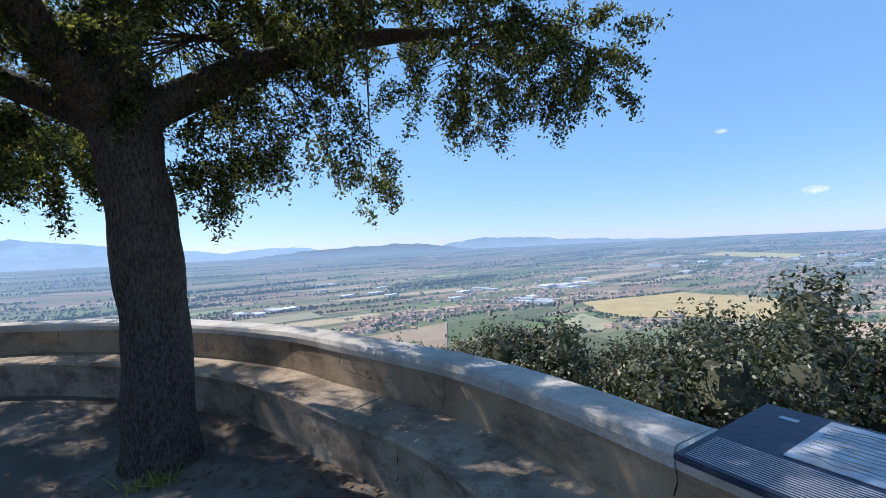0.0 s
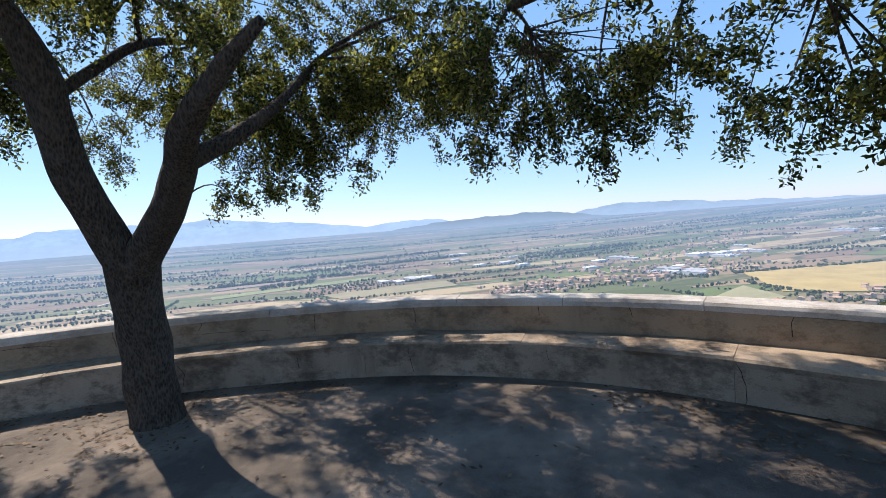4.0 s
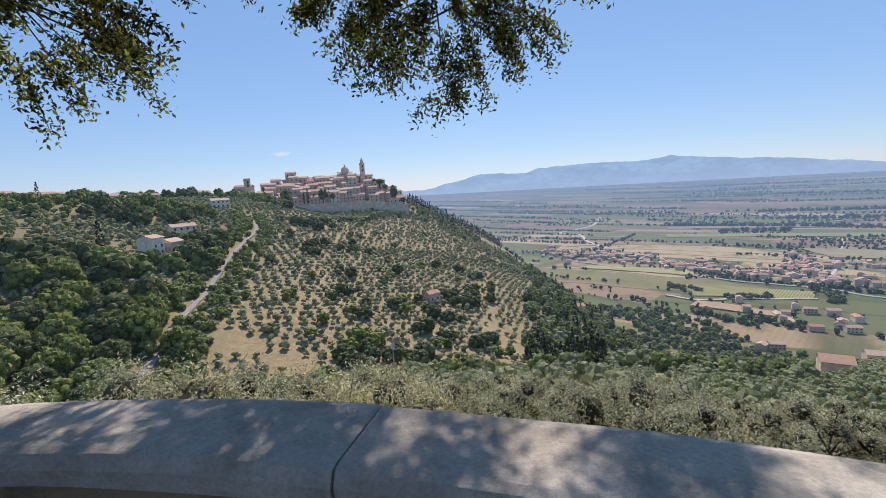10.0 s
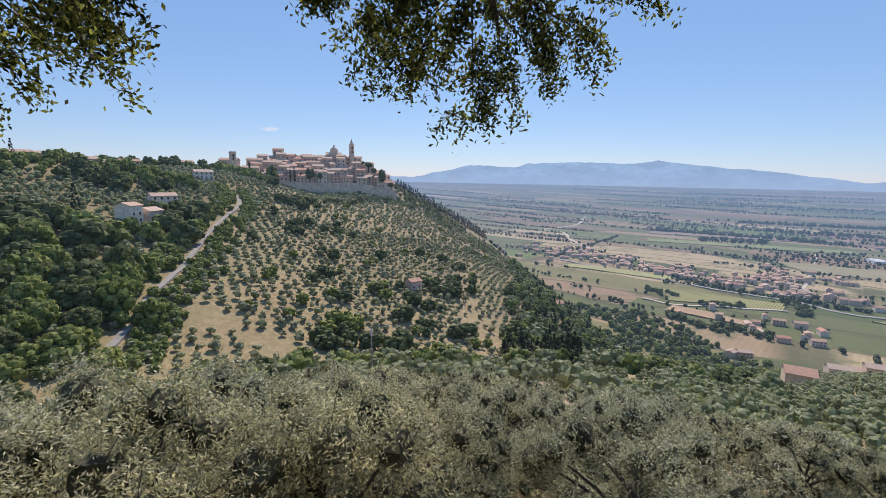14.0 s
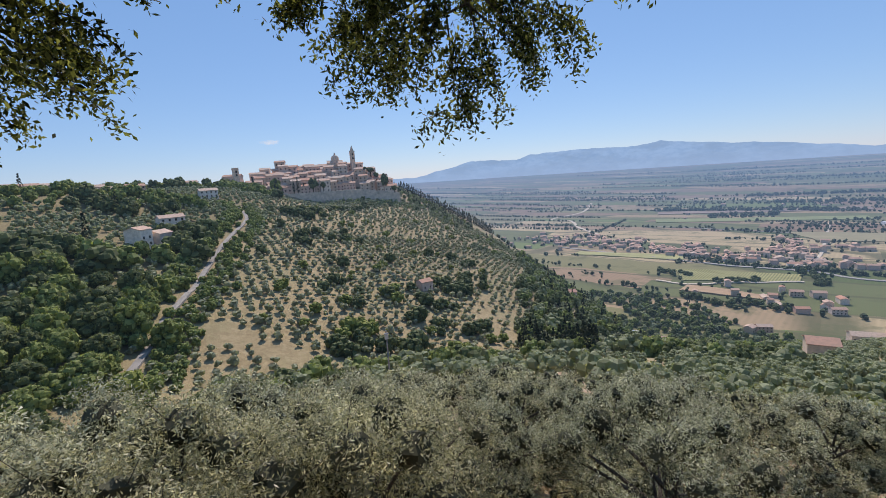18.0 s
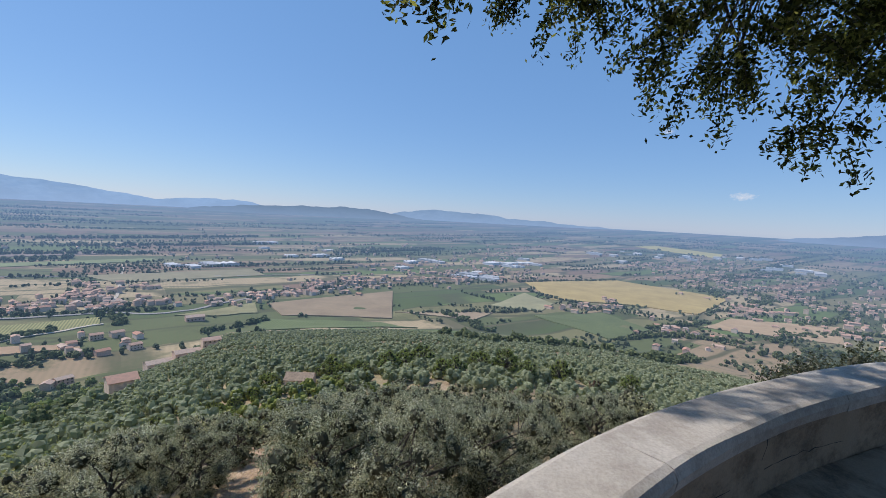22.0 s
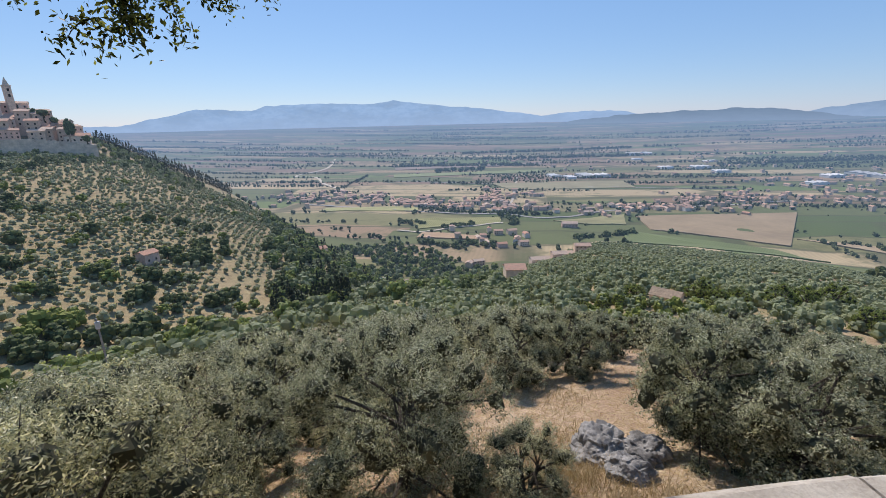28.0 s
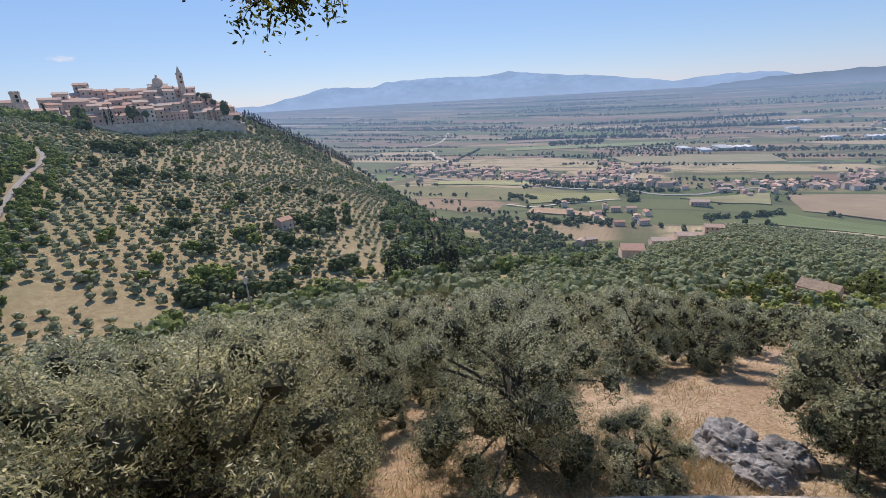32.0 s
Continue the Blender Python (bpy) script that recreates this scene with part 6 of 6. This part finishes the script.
rock(6.4, 2.8, 0.5, 3.0, "weathered grey limestone boulder in dry grass")
rock(6.75, 2.2, 0.4, 8.0, "low grey limestone lump beside the boulder")
rock(6.0, 2.1, 0.34, 5.0, "low broken limestone lump in dry grass")


def sign():
    """Interpretive panel on a slanted frame behind the parapet's end."""
    ob = new("information_panel")
    tagged(ob, "tilted dark blue information panel with an old map print", "sign")
    ob.matrix_world = Matrix.LocRotScale((0.64, -11.03, 0.835), Euler((radians(4), 0, radians(-141.5))), (0.9, 0.9, 0.9))
    bm = bmesh.new()
    box(bm, -0.42, -0.30, -0.012, 0.42, 0.30, 0.012, 0.006)
    part("board", bm, plain_material("panel_blue", (0.025, 0.035, 0.06), 0.2, 0.45), ob)
    bm = bmesh.new()
    box(bm, -0.2, -0.07, 0.013, 0.39, 0.27, 0.0155)
    part("print", bm, plain_material("panel_print", (0.42, 0.44, 0.46), 0.4, 0.5, 11.0), ob, "pale grey engraved view")
    ink = plain_material("panel_text", (0.4, 0.42, 0.45), 0.1, 0.5)
    for k in range(15):
        bm = bmesh.new()
        y1 = -0.096 - 0.0125 * k
        box(bm, -0.39, y1 - 0.0042, 0.0125, 0.16 - 0.03 * ((k * 5) % 4), y1, 0.0135)
        part("text_line", bm, ink, ob)
    shade = plain_material("panel_engraving", (0.2, 0.21, 0.22), 0.5, 0.5, 30.0)
    rs = np.random.default_rng(3)
    for k in range(11):
        bm = bmesh.new()
        line = [(-0.18 + 0.05 * q, -0.03 + 0.026 * k + 0.02 * noise.noise(Vector((q * 0.7, k * 1.9, 0))), 0.0158) for q in range(12)]
        tube(bm, line, [0.0018 * rs.uniform(0.5, 1.6) for _ in line], 4)
        part("engraved_line", bm, shade, ob)
    bm = bmesh.new()
    box(bm, -0.33, 0.19, 0.0125, -0.27, 0.215, 0.0135)
    part("emblem", bm, ink, ob)
    for sx in (-0.3, 0.3):
        bm = bmesh.new()
        tube(bm, [(sx, 0.1, -0.02), (sx, 0.1, -1.0)], [0.025, 0.025], 10)
        part("post", bm, plain_material("panel_steel", (0.08, 0.08, 0.085), 0.1, 0.5), ob)


sign()


def grass(name, places, blades, label):
    rngg = np.random.default_rng(77)
    out = []
    for x, y, r in places:
        u = rngg.normal(0, r, (blades, 2)) + np.array([x, y])
        z = land_z(u[:, 0], u[:, 1])
        ln = rngg.uniform(0.05, 0.24, blades)
        lean = rngg.normal(0, 0.12, (blades, 2))
        base = np.column_stack([u, z - 0.02])
        tip = base + np.column_stack([lean, ln])
        side = np.column_stack([rngg.normal(0, 1, (blades, 2)), np.zeros(blades)])
        side = side / np.linalg.norm(side, axis=1)[:, None] * 0.006
        out.append(np.stack([base - side, base + side, tip + side * 0.2, tip - side * 0.2], 1))
    return tagged(quads_ob(name, np.concatenate(out), M_STRAW), label, "grass", kind="stuff")


rgr = np.random.default_rng(61)
spots = []
for _ in range(330):
    a, d = rgr.uniform(-40, 140), rgr.uniform(3.5, 26)
    x, y = polar(a, d)
    spots.append((x, y, rgr.uniform(0.25, 0.7)))
spots += [(5.6 + rgr.normal(0, 0.7), 2.6 + rgr.normal(0, 0.8), 0.25) for _ in range(26)]
grass("dry_grass", spots, 190, "straw-coloured dry grass on the slope")


def straw_litter():
    """Flattened straw and chaff over the open ground between the olives."""
    rs = np.random.default_rng(78)
    n = 42000
    a, d = rs.uniform(-15, 125, n), 4.2 + 9.5 * rs.uniform(0, 1, n) ** 0.8
    x, y = d * np.sin(np.radians(a)), d * np.cos(np.radians(a)) - 0.3
    c = np.column_stack([x, y, land_z(x, y) + 0.012])
    way = np.column_stack([rs.normal(0, 1, (n, 2)), rs.normal(0, 0.12, n)])
    way = unit(way) * rs.uniform(0.03, 0.11, n)[:, None]
    side = np.column_stack([-way[:, 1], way[:, 0], np.zeros(n)])
    side = unit(side) * rs.uniform(0.003, 0.007, n)[:, None]
    tagged(quads_ob("straw_litter", np.stack([c - way - side, c - way + side, c + way + side, c + way - side], 1), M_STRAW), "flattened pale straw on the dry ground", "straw", kind="stuff")


straw_litter()


def pool():
    """A small swimming pool with a pale edge in a garden."""
    x, y = polar(33.3, 440)
    ob = new("swimming_pool")
    ob.location = (x, y, float(land_z(x, y)) + 0.9)
    ob.rotation_euler = (0.12, 0, face_camera(x, y))
    tagged(ob, "turquoise garden pool with a pale stone edge", "pool")
    bm = bmesh.new()
    box(bm, -8.5, -5.2, -3.5, 8.5, 5.2, 0.0)
    part("edge", bm, M_SHED, ob)
    bm = bmesh.new()
    box(bm, -7.2, -4.1, 0.0, 7.2, 4.1, 0.05)
    part("water", bm, plain_material("pool_water", (0.12, 0.55, 0.68), 0.1, 0.15), ob)


pool()


def pole():
    x, y = polar(2.2, 70)
    ob = new("utility_pole")
    ob.location = (x, y, float(land_z(x, y)))
    tagged(ob, "grey utility pole with a small transformer box", "pole")
    bm = bmesh.new()
    tube(bm, [(0, 0, -1), (0, 0, 9.0)], [0.16, 0.11], 10)
    part("shaft", bm, M_ROAD, ob)
    bm = bmesh.new()
    box(bm, -0.3, -0.4, 7.6, 0.3, -0.1, 8.6, 0.03)
    part("transformer_box", bm, M_SHED, ob)


pole()


# ---- litter on the terrace floor, weeds, wisps of cloud ----


def litter():
    rl = np.random.default_rng(91)
    spots = []
    for _ in range(110):
        k = int(rl.integers(20, NST - 12))
        q = LINE[k] - OUT[k] * (0.42 + abs(rl.normal(0, 0.25)))
        spots.append((q[0], q[1], 0.12))
    spots += [(1.4 + rl.normal(0, 0.4), -2.3 + rl.normal(0, 0.4), 0.2) for _ in range(26)]
    spots += [(2.06 + rl.normal(0, 0.4), -7.6 + rl.normal(0, 0.4), 0.2) for _ in range(22)]
    spots += [(rl.uniform(-1.0, 3.2), rl.uniform(-9.5, -1.0), 0.35) for _ in range(40)]
    c = np.vstack([np.column_stack([rl.normal(x, r, 16), rl.normal(y, r, 16), np.full(16, 0.1)]) for x, y, r in spots])
    up = np.tile(np.array([0.0, 0.0, 1.0]), (len(c), 1))
    q = leaf_quads(rl, c, 0.042, 0.5, up, 0.0, 0.12)
    q[..., 2] = np.maximum(q[..., 2], FLOOR_Z + 0.004) + lie(q[..., 0], q[..., 1])
    tagged(quads_ob("leaf_litter", q, leaf_material("fallen_leaf", (0.05, 0.03, 0.018), (0.11, 0.065, 0.035), (0.2, 0.13, 0.07), 0.1, 0.8)), "dry brown fallen oak leaves on the asphalt", "leaves", kind="stuff")


litter()


def weeds():
    rw = np.random.default_rng(92)
    out = []
    for x, y in [(1.74, -7.84), (1.8, -7.93)]:
        n = 30
        base = np.column_stack([rw.normal(x, 0.05, n), rw.normal(y, 0.05, n), np.full(n, FLOOR_Z + lie(x, y))])
        tip = base + np.column_stack([rw.normal(0, 0.05, (n, 2)), rw.uniform(0.03, 0.09, n)])
        s = np.column_stack([rw.normal(0, 1, (n, 2)), np.zeros(n)])
        s = unit(s) * 0.007
        out.append(np.stack([base - s, base + s, tip + s * 0.3, tip - s * 0.3], 1))
    tagged(quads_ob("weeds", np.concatenate(out), M_BRIGHT), "small yellow-green weeds at the oak's foot", "weeds", kind="stuff")


weeds()


def cloud(az, el, wide, high, seed):
    """A small fair-weather wisp far over the horizon: a flat card, its sunlit white painted as glow."""
    m = Mat("cloud_glow", 1.0)
    p = m.pos(obj=True)
    xyz = m.n("ShaderNodeSeparateXYZ", Vector=p).outputs
    r = m.math("ADD", m.math("POWER", m.math("ABSOLUTE", m.math("DIVIDE", xyz[0], wide)), 2.0), m.math("POWER", m.math("ABSOLUTE", m.math("DIVIDE", xyz[2], high)), 2.0))
    puff = m.noise(m.pos((1 / wide, 1, 1.6 / wide), obj=True), 3.2 + seed, 6, 0.62)
    body = m.math("SUBTRACT", m.math("MULTIPLY", puff, 2.0), m.math("ADD", r, 0.42))
    em = m.n("ShaderNodeEmission", Color=(0.86, 0.9, 0.96, 1), Strength=0.95)
    clear = m.n("ShaderNodeBsdfTransparent")
    mixer = m.n("ShaderNodeMixShader", Fac=m.math("MULTIPLY", body, 0.85, True))
    m.link(clear.outputs[0], mixer.inputs[1])
    m.link(em.outputs[0], mixer.inputs[2])
    m.link(mixer.outputs[0], m.t.nodes["Material Output"].inputs[0])
    d = 4940
    ob = mesh_ob("backdrop_cloud", [(-wide, 0, -high), (wide, 0, -high), (wide, 0, high), (-wide, 0, high)], [(0, 1, 2, 3)], m.m)
    ob.matrix_world = Matrix.Translation((d * math.sin(radians(az)), d * math.cos(radians(az)), 1.5 + d * math.tan(radians(el)))) @ Euler((0, 0, -radians(az))).to_matrix().to_4x4()
    tagged(ob, "small white wisp of cloud above the horizon", "cloud", kind="structure")


for row in [(-9.3, 5.3, 125, 34, 0.0), (120.5, 3.8, 140, 52, 0.7), (112.8, 10.8, 75, 32, 1.3), (-39.5, 7.7, 620, 110, 0.4), (-46.0, 9.0, 420, 90, 1.9)]:
    cloud(*row)
